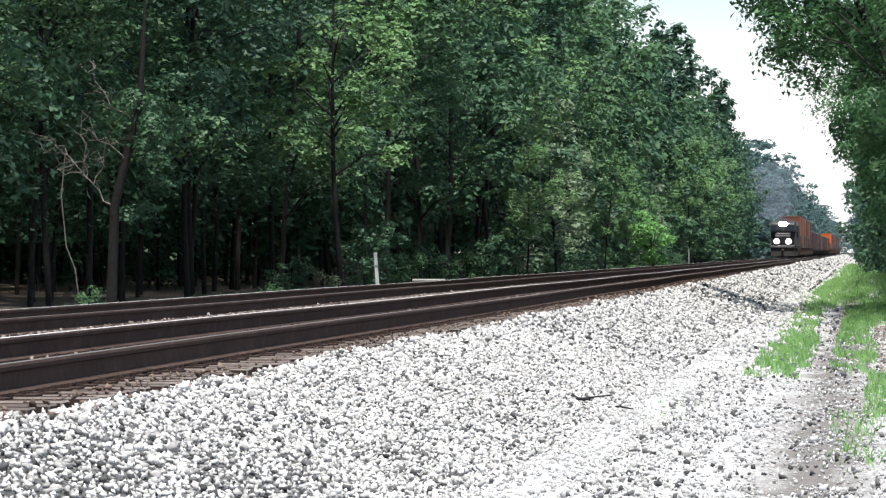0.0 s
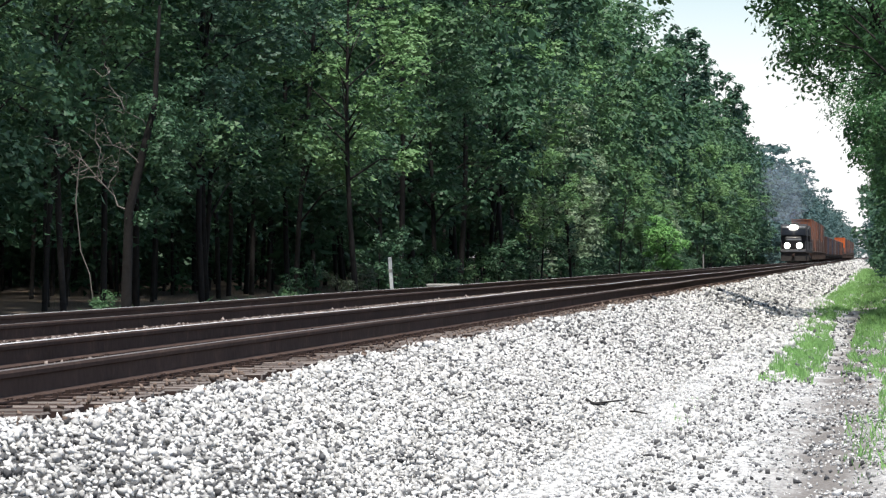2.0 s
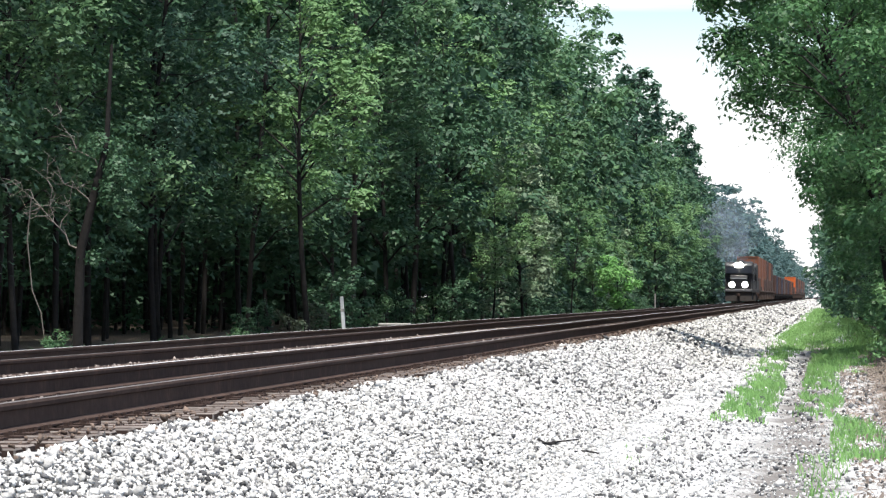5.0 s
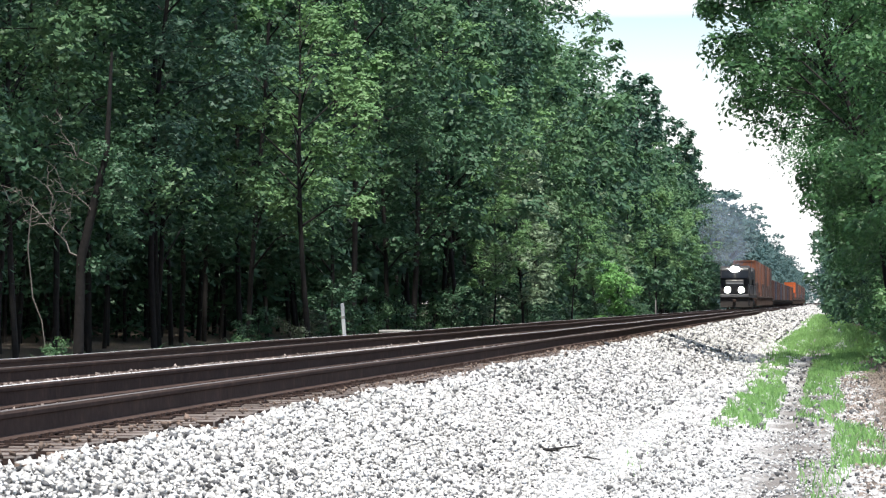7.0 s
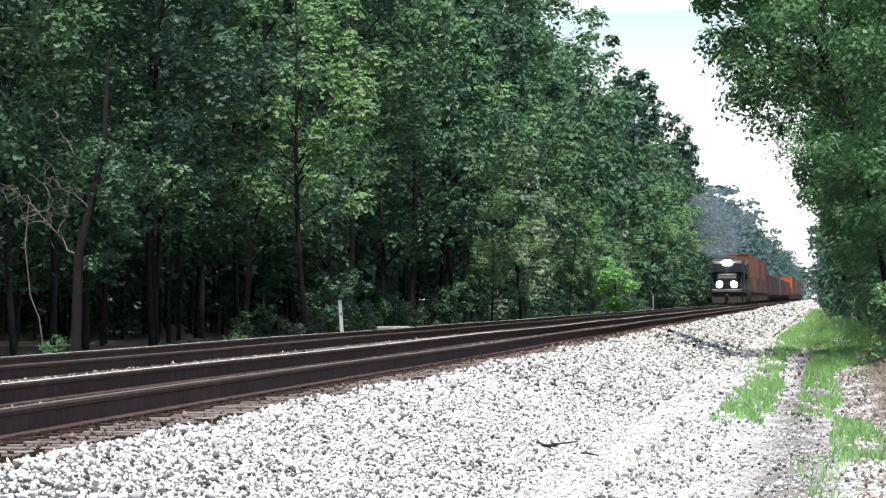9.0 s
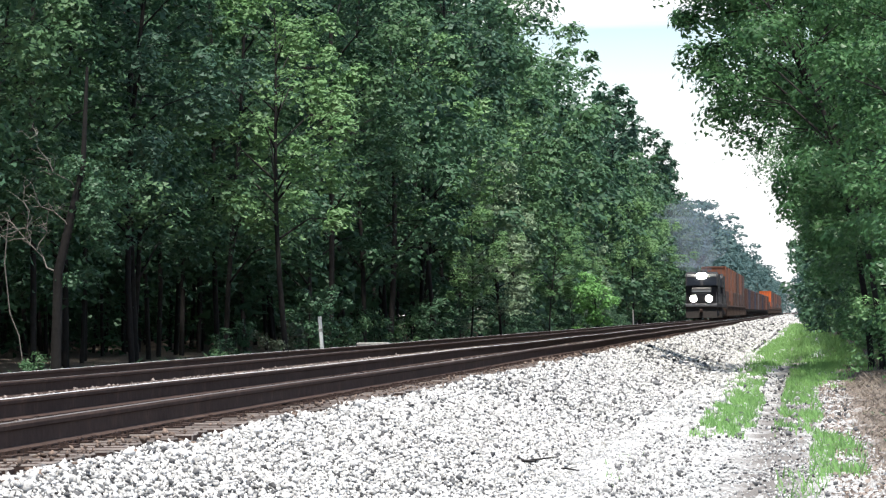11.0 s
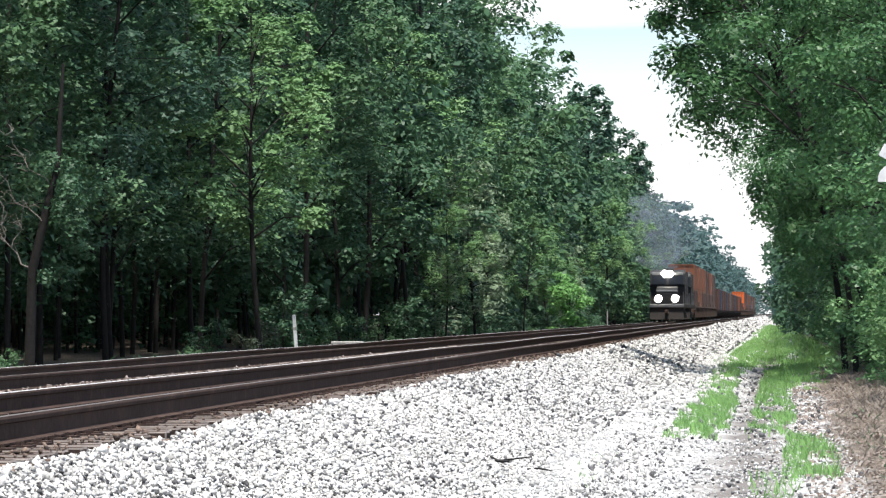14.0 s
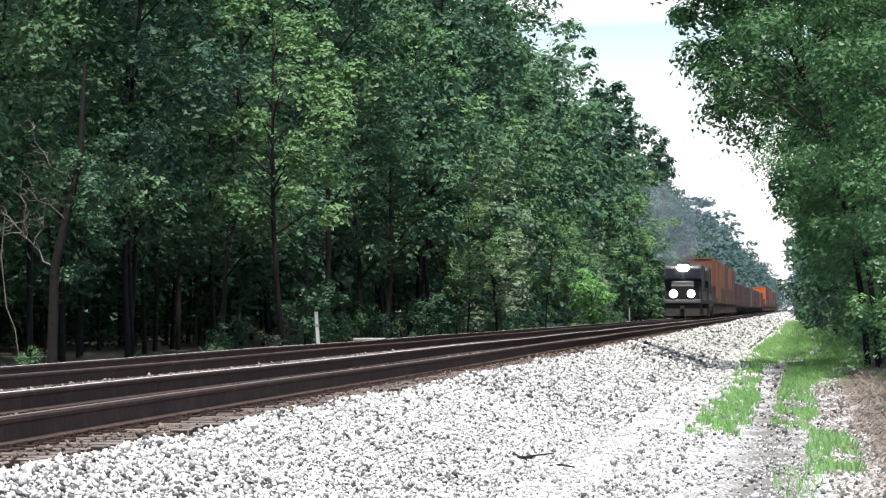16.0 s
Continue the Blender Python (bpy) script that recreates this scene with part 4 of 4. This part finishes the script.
def litter(name, label, mat, zones, seed, leaf):
    rng = np.random.default_rng(seed)
    out = []
    for x0, x1, y0, y1, per in zones:
        n = int((x1 - x0) * (y1 - y0) * per)
        x, y = rng.uniform(x0, x1, n), rng.uniform(y0, y1, n)
        c = np.stack([x, y, ground_z(x, y) + 0.01], 1)
        q = leaf_cloud(rng, c, np.full(n, 0.03), np.tile([[1.0, 0, 0]], (n, 1)), 1, leaf)
        q[:, :, 2] = np.maximum(q[:, :, 2], ground_z(q[:, :, 0], q[:, :, 1]) + 0.004)
        out.append(q)
    tagged(put(name, quads(name, np.concatenate(out), mat)), label, "leaf litter", kind="stuff")


BANK = [(-4.60, -2.46, 13, 22, 380, 0.024), (-4.60, -2.46, 22, 50, 620, 0.0235), (-4.60, -2.4, 50, 90, 230, 0.030), (-4.60, -2.3, 90, 150, 50, 0.048), (-4.60, -2.1, 150, 260, 14, 0.07), (-4.60, -1.9, 260, 480, 4, 0.10), (-4.6, -1.6, 480, 1100, 1.2, 0.16)]
stones("ballast_stones", "pale grey crushed stone ballast on the bank", M_STONE, [(a, b, c, d, n * 0.86, s * 1.0) for a, b, c, d, n, s in BANK], 1, 0.3, True)
# dark stones, most of them standing in for shaded gaps between pale ones
stones("dark_ballast_stones", "dark grey crushed stones, also painted gap shade, among the pale ballast", M_STONE_DARK, [(a, b, c, d, n * (0.36 if c < 50 else 0.5), s * 0.82) for a, b, c, d, n, s in BANK], 2, 0.3)
stones("scattered_stones", "pale stones scattered from the bank onto the path", M_STONE, [(-2.5, -2.25, 14, 60, 150, 0.021), (-2.3, -1.9, 14, 60, 35, 0.019), (-1.95, -1.25, 16, 60, 130, 0.021), (-1.4, -0.9, 16, 60, 30, 0.020), (-2.4, -1.4, 60, 140, 22, 0.04)], 21, 0.2)
stones("rusty_ballast_stones", "rust-stained brown stones along the tie ends", M_STONE_RUST, [(-5.08, -4.42, 20, 70, 110, 0.021), (-5.08, -4.42, 70, 140, 60, 0.030), (-6.6, -5.25, 20, 60, 30, 0.026)], 3)
stones("tie_end_stones", "rust-stained stones lying on the tie ends", M_STONE_RUST, [(-4.90, -4.62, 20, 70, 30, 0.019), (-4.95, -4.62, 70, 140, 20, 0.028)], 31, 0.25, base=0.072)
stones("path_gravel", "fine pale gravel scattered over the path", M_GRIT, [(-2.4, 0.75, 18, 50, 80, 0.017), (-2.3, 0.7, 50, 100, 16, 0.026)], 5, 0.2)
stones("path_dark_gravel", "dark gravel scattered over the path", M_STONE_DARK, [(-1.95, -1.2, 18, 50, 45, 0.020), (-1.2, 0.75, 18, 50, 16, 0.020), (-2.3, 0.7, 50, 100, 7, 0.03)], 6, 0.2)
# evenly laid stones added in place of the bright tie tops between the rails
stones("gauge_stones", "stained pinkish grey stones standing in for tie tops between the rails", M_STONE_PINK, [(-6.58, -6.1, 24, 70, 380, 0.021), (-6.58, -6.1, 70, 140, 110, 0.030), (-9.05, -8.4, 30, 110, 110, 0.026)], 22, 0.3, True, 0.055)
blades("grass", "bright green grass growing along the path", M_GRASS,
       [(-1.55, -0.74, 50, 76, 560, 0.14, 0.009), (-1.7, -0.95, 72, 104, 210, 0.16, 0.012), (-1.9, -0.75, 98, 235, 95, 0.17, 0.018), (-0.55, 0.5, 100, 118, 62, 0.17, 0.018), (-0.95, 0.5, 116, 235, 75, 0.19, 0.018),
        (-0.48, 0.20, 50, 104, 420, 0.16, 0.010), (0.0, 0.62, 36, 50, 330, 0.15, 0.009), (-0.3, 0.2, 28, 40, 90, 0.12, 0.009), (-0.1, 1.0, 80, 130, 150, 0.17, 0.014),
        (-2.1, -1.75, 36, 44, 25, 0.08, 0.008), (-2.6, -1.4, 120, 210, 10, 0.15, 0.02), (0.5, 1.9, 98, 240, 55, 0.22, 0.02), (-2.0, 1.6, 230, 480, 16, 0.3, 0.05)], 8)
blades("dry_weeds", "dead greyish brown weeds along the verge", M_DRY, [(0.55, 1.5, 28, 60, 200, 0.10, 0.004), (0.8, 2.6, 55, 92, 110, 0.15, 0.006)], 9, "weeds")
blades("verge_weeds", "green weeds among the dead stalks", M_LEAF_B, [(0.7, 1.6, 30, 60, 14, 0.11, 0.010), (-15.5, -13.2, 60, 180, 22, 0.5, 0.03)], 10, "weeds")
litter("leaf_litter", "pinkish brown fallen leaves on the verge", M_LITTER, [(0.2, 1.3, 28, 85, 170), (-0.3, 0.3, 40, 80, 14)], 12, 0.055)


# ---- train ----
def truck(parent, y, axles, spacing, wheel_r):
    """A bogie: frame and wheels, under a vehicle."""
    t = new("bogie")
    t.parent = parent
    t.location = (0, y, 0)
    bm = bmesh.new()
    long = spacing * (axles - 1) / 2 + 0.5
    for s in (-1, 1):
        box(bm, s * 1.12 - 0.09, s * 1.12 + 0.09, -long, long, 0.52, 0.86, 0.03)
        for i in range(axles):
            yy = (i - (axles - 1) / 2) * spacing
            box(bm, s * 1.14 - 0.1, s * 1.14 + 0.12, yy - 0.16, yy + 0.16, 0.32, 0.66, 0.03)
    box(bm, -1.05, 1.05, -0.25, 0.25, 0.55, 0.9)
    part("bogie_frame", bm, M_UNDER, t)
    for i in range(axles):
        for s in (-1, 1):
            bm = bmesh.new()
            yy = (i - (axles - 1) / 2) * spacing
            cylinder(bm, (s * 0.69, yy, wheel_r), (s * 0.82, yy, wheel_r), wheel_r, n=18)
            part("wheel", bm, M_RUST, t)


def loco(label):
    root = new("locomotive")
    tagged(root, label, "locomotive", "train")
    bm = bmesh.new()
    box(bm, -1.5, 1.5, 0.35, 22.0, 1.18, 1.55, 0.03)
    box(bm, -1.1, 1.1, 0.35, 22.0, 0.98, 1.18)
    part("underframe", bm, M_UNDER, root)
    bm = bmesh.new()
    prism(bm, [(0.5, 1.2), (0.28, 1.2), (0.02, 0.2), (0.10, 0.16), (0.5, 0.55)], -1.45, 1.45)
    part("snow_plough", bm, M_UNDER, root)
    bm = bmesh.new()
    box(bm, -1.5, 1.5, 0.05, 0.4, 1.22, 1.52, 0.05)
    part("anticlimber", bm, M_GREY, root)
    bm = bmesh.new()
    prism(bm, [(0.95, 1.5), (0.95, 2.55), (1.15, 2.95), (2.6, 3.1), (2.6, 1.5)], -0.92, 0.92)
    bmesh.ops.bevel(bm, geom=bm.edges[:], offset=0.06, segments=2, affect="EDGES")
    part("nose", bm, M_BLACK, root)
    bm = bmesh.new()
    box(bm, -0.90, 0.90, 0.93, 0.96, 2.62, 2.76)
    part("nose_stripe", bm, M_BOARD, root, "pale stripe across the nose")
    bm = bmesh.new()
    prism(bm, [(2.6, 1.5), (2.6, 3.1), (2.35, 3.15), (2.55, 4.15), (2.75, 4.42), (5.0, 4.55), (5.0, 1.5)], -1.52, 1.52)
    bmesh.ops.bevel(bm, geom=bm.edges[:], offset=0.05, segments=2, affect="EDGES")
    part("cab", bm, M_BLACK, root)
    for s in (-1, 1):
        bm = bmesh.new()
        prism(bm, [(2.34, 3.28), (2.36, 3.28), (2.50, 3.98), (2.48, 3.98)], s * 0.12, s * 1.38)
        part("windscreen", bm, M_GLASS, root)
        bm = bmesh.new()
        box(bm, min(s * 0.52, s * 1.36), max(s * 0.52, s * 1.36), 2.50, 2.60, 4.08, 4.30, 0.02)
        part("number_board", bm, M_BOARD, root, "pale lit number board")
        bm = bmesh.new()
        box(bm, s * 1.53 - 0.01, s * 1.53 + 0.01, 3.3, 4.3, 3.05, 3.75)
        part("side_window", bm, M_GLASS, root)
        bm = bmesh.new()
        cylinder(bm, (s * 0.72, 0.02, 2.0), (s * 0.72, 0.25, 2.0), 0.34, 0.24, 16)
        box(bm, s * 0.72 - 0.12, s * 0.72 + 0.12, 0.1, 0.3, 1.5, 1.80)
        d = part("ditch_light", bm, M_GREY, root)
        bm = bmesh.new()
        cylinder(bm, (s * 0.72, 0.0, 2.0), (s * 0.72, 0.018, 2.0), 0.31, n=20)
        part("lens", bm, M_LAMP, d, "glowing lamp lens")
        bm = bmesh.new()
        for y in (0.25, 2.2):
            cylinder(bm, (s * 1.42, y, 1.5), (s * 1.42, y, 2.55), 0.02, n=6)
        cylinder(bm, (s * 1.42, 0.25, 2.55), (s * 1.42, 2.2, 2.55), 0.02, n=6)
        cylinder(bm, (s * 1.42, 5.1, 2.5), (s * 1.42, 20.8, 2.5), 0.02, n=6)
        for y in np.arange(5.1, 20.9, 1.57):
            cylinder(bm, (s * 1.42, y, 1.5), (s * 1.42, y, 2.5), 0.018, n=6)
        part("handrail", bm, M_GREY, root)
        bm = bmesh.new()
        for k in range(4):
            box(bm, s * 1.32 - 0.14, s * 1.32 + 0.14, 0.45 + 0.03 * k, 0.8, 0.32 + 0.28 * k, 0.36 + 0.28 * k)
        part("steps", bm, M_GREY, root)
    bm = bmesh.new()
    box(bm, -0.46, 0.46, 2.40, 2.62, 4.0, 4.42, 0.04)
    h = part("headlight", bm, M_GREY, root)
    for s in (-1, 1):
        bm = bmesh.new()
        cylinder(bm, (s * 0.2, 2.34, 4.16), (s * 0.2, 2.39, 4.16), 0.28, n=20)
        part("lens", bm, M_LAMP, h, "glowing lamp lens")
    bm = bmesh.new()
    box(bm, -0.95, 0.95, 5.0, 17.0, 1.5, 4.15, 0.12)
    part("long_hood", bm, M_BLACK, root)
    for i in range(9):
        for s in (-1, 1):
            bm = bmesh.new()
            box(bm, s * 0.955 - 0.015, s * 0.955 + 0.015, 5.5 + i * 1.25, 6.6 + i * 1.25, 1.8, 3.6, 0.01)
            part("hood_door", bm, M_BLACK, root)
    bm = bmesh.new()
    prism(bm, [(16.8, 2.6), (17.2, 4.45), (20.6, 4.45), (21.0, 3.9), (21.0, 1.5), (16.8, 1.5)], -1.35, 1.35)
    part("radiator", bm, M_BLACK, root)
    bm = bmesh.new()
    for k in (-0.3, 0.1, 0.4):
        cylinder(bm, (k, 4.0, 4.68), (k, 4.6, 4.68), 0.1, 0.05, 8)
    box(bm, -0.4, 0.5, 4.25, 4.4, 4.5, 4.66)
    part("horn", bm, M_GREY, root)
    bm = bmesh.new()
    box(bm, -0.5, 0.5, 8.5, 9.6, 4.15, 4.42, 0.05)
    part("exhaust_stack", bm, M_UNDER, root)
    bm = bmesh.new()
    box(bm, -1.35, 1.35, 7.6, 14.6, 0.30, 1.0, 0.12)
    part("fuel_tank", bm, M_UNDER, root)
    bm = bmesh.new()
    box(bm, -0.16, 0.16, -0.45, 0.1, 0.72, 1.02, 0.05)
    part("coupler", bm, M_RUST, root)
    for y in (4.2, 18.2):
        truck(root, y, 3, 1.85, 0.53)
    return root


def well_car():
    root = new("well_car")
    tagged(root, "rusty brown well car carrying containers", "rail car", "train")
    for s in (-1, 1):
        bm = bmesh.new()
        box(bm, s * 1.40 - 0.05, s * 1.40 + 0.05, 2.1, 18.9, 0.34, 1.35, 0.02)
        box(bm, s * 1.40 - 0.10, s * 1.40 + 0.10, 2.0, 19.0, 1.30, 1.42)
        for y in np.arange(2.4, 18.8, 1.2):
            box(bm, s * 1.46 - 0.03, s * 1.46 + 0.03, y, y + 0.1, 0.34, 1.3)
        part("side_sill", bm, M_WELL, root)
    bm = bmesh.new()
    box(bm, -1.35, 1.35, 2.0, 19.0, 0.30, 0.36)
    part("well_floor", bm, M_WELL, root)
    for y0, y1 in ((0.2, 2.1), (18.9, 20.8)):
        bm = bmesh.new()
        box(bm, -1.4, 1.4, y0, y1, 1.0, 1.25, 0.03)
        box(bm, -1.4, 1.4, y0 + 0.7, y0 + 0.8, 1.2, 1.9)
        part("end_platform", bm, M_WELL, root)
    for y in (1.0, 20.0):
        truck(root, y, 2, 1.78, 0.42)
    return root


def container(mat, label, length=16.15, height=2.59):
    root = new("container")
    tagged(root, label, "container", "train")
    n = 40
    v, f = [], []
    for s in (-1, 1):
        b = len(v)
        for i in range(2 * n + 1):
            y = length * i / (2 * n)
            x = s * (1.30 - (0.035 if (i // 2) % 2 else 0.0))
            v += [(x, y, 0.14), (x, y, height - 0.1)]
        f += [(b + 2 * i, b + 2 * i + 2, b + 2 * i + 3, b + 2 * i + 1) for i in range(2 * n)]
    put("side_wall", mesh_of("side_wall", v, f, mat), root)
    bm = bmesh.new()
    box(bm, -1.25, 1.25, 0.06, length - 0.06, 0.05, height - 0.03)
    part("box_body", bm, mat, root)
    bm = bmesh.new()
    for x in (-1.24, 1.24):
        for y in (0.07, length - 0.07):
            box(bm, x - 0.07, x + 0.07, y - 0.07, y + 0.07, 0, height)
        for z in (0.07, height - 0.05):
            box(bm, x - 0.06, x + 0.06, 0.1, length - 0.1, z - 0.06, z + 0.05)
    for y in (0.05, length - 0.05):
        for z in (0.07, height - 0.05):
            box(bm, -1.2, 1.2, y - 0.05, y + 0.05, z - 0.06, z + 0.05)
    part("corner_frame", bm, mat, root)
    bm = bmesh.new()
    for x in (-0.8, -0.3, 0.3, 0.8):
        cylinder(bm, (x, -0.01, 0.2), (x, -0.01, height - 0.2), 0.03, n=6)
    part("door_bars", bm, M_SILVER, root)
    return root


def boxcar(mat, label):
    root = new("boxcar")
    tagged(root, label, "rail car", "train")
    for s in (-1, 1):
        bm = bmesh.new()
        box(bm, s * 1.45 - 0.03, s * 1.45 + 0.03, 1.0, 20.4, 1.1, 3.95)
        for y in np.arange(1.4, 20.2, 1.1):
            box(bm, s * 1.49 - 0.03, s * 1.49 + 0.03, y, y + 0.12, 1.1, 3.9)
        part("side_wall", bm, mat, root)
        bm = bmesh.new()
        box(bm, s * 1.54 - 0.03, s * 1.54 + 0.03, 9.1, 12.3, 1.15, 3.85, 0.02)
        part("sliding_door", bm, mat, root)
    for y in (1.0, 20.4):
        bm = bmesh.new()
        box(bm, -1.42, 1.42, y - 0.04, y + 0.04, 1.1, 3.95)
        for z in np.arange(1.4, 3.9, 0.45):
            box(bm, -1.36, 1.36, y - 0.08, y + 0.08, z, z + 0.1)
        part("end_wall", bm, mat, root)
    bm = bmesh.new()
    prism(bm, [(0.95, 3.95), (0.95, 4.0), (20.45, 4.0), (20.45, 3.95)], -1.5, 1.5)
    box(bm, -0.9, 0.9, 1.1, 20.3, 4.0, 4.1)
    part("roof", bm, M_SILVER, root, "grey metal roof")
    bm = bmesh.new()
    box(bm, -1.3, 1.3, 0.3, 21.1, 0.85, 1.1)
    part("underframe", bm, M_UNDER, root)
    for y in (3.0, 18.4):
        truck(root, y, 2, 1.78, 0.42)
    return root


TRAIN_X = (FAR[0] + FAR[1]) / 2
TRAIN_ROWS = [(0.0, 488.0), (4.5, 438.5), (7.0, 411.5), (10.5, 376.0), (16.0, 324.0)]


def build_train():
    lead = loco("dark freight locomotive with three bright headlights lit")
    second = loco("dark freight locomotive coupled behind the first")
    for ob in list(second.children_recursive):
        if ob.name.startswith("lens"):
            ob.data = ob.data.copy()
            ob.data.materials[0] = M_GLASS
            tagged(ob, "unlit lamp lens")
    train = [(lead, 0.0, 0.0), (second, 23.0, 0.0)]
    kinds = {"o": container(M_ORANGE, "weathered orange freight container"), "r": container(M_BRIGHT, "bright orange steel freight container"),
             "b": container(M_BROWN, "weathered brown steel freight container"), "u": container(M_BLUE, "dark blue steel freight container"),
             "g": container(M_SILVER, "weathered grey steel freight container")}
    car = well_car()
    boxes = {"B": boxcar(M_BROWN, "dark brown ribbed steel boxcar"), "U": boxcar(M_BLUE, "dark blue ribbed steel boxcar"),
             "G": boxcar(M_SILVER, "dull grey ribbed steel boxcar"), "O": boxcar(M_ORANGE, "weathered orange ribbed steel boxcar")}
    loads = ["bo", "oo", "bo", "bb", "bo", "bb", "B", "U", "B", "B", "U", "B", "G", "B", "B", "U", "B", "B", "O", "B", "B", "", "b", "b",
             "rr", "bb", "ob", "bb", "ub", "oo", "bb", "b", "bo", "bb", "ub", "gb", "bb", "oo", "bb", "ub", "bb", "bo"]
    y = 48.0
    for load in loads:
        if load in boxes:
            train.append((copy_thing(boxes[load], Matrix()), y, 0.0))
            y += 21.4
            continue
        train.append((copy_thing(car, Matrix()), y, 0.0))
        for k, c in enumerate(load):
            train.append((copy_thing(kinds[c], Matrix()), y + 2.4, 0.37 + 2.62 * k))
        y += 21.4
    for p in (car, *kinds.values(), *boxes.values()):
        drop_proto(p)
    return train


TRAIN = build_train()


def smoke():
    """Thin exhaust haze over the leading engines, in rigid puffs."""
    rng = np.random.default_rng(3)
    root = new("exhaust_smoke")
    bm = bmesh.new()
    bmesh.ops.create_icosphere(bm, subdivisions=3, radius=1)
    for v in bm.verts:
        v.co *= 1 + 0.25 * noise.noise(v.co * 1.7)
    me = bpy.data.meshes.new("puff")
    bm.to_mesh(me)
    bm.free()
    me.materials.append(M_SMOKE)
    me.polygons.foreach_set("use_smooth", np.ones(len(me.polygons), dtype=bool))
    for i, (x, y, z, s) in enumerate(((0.2, 9.5, 5.4, 0.9), (-0.8, 16, 6.8, 1.7), (-2.4, 26, 7.6, 2.6), (-3.8, 42, 8.4, 3.4), (-2.5, 60, 9.2, 3.8))):
        put("puff", me, root, m=pose(x, y, z, 40 * i, 25 * i, 70 * i) @ Matrix.Diagonal((s, s * 1.15, s * 0.85, 1)))
    tagged(root, "thin grey exhaust smoke drifting above the locomotive", "smoke")
    TRAIN.append((root, 0.0, 0.0))


smoke()


def motions():
    for ob, back, up in TRAIN:
        walk(ob, [(t, pose(TRAIN_X, d + back, FAR_DROP + up)) for t, d in TRAIN_ROWS])


motions()
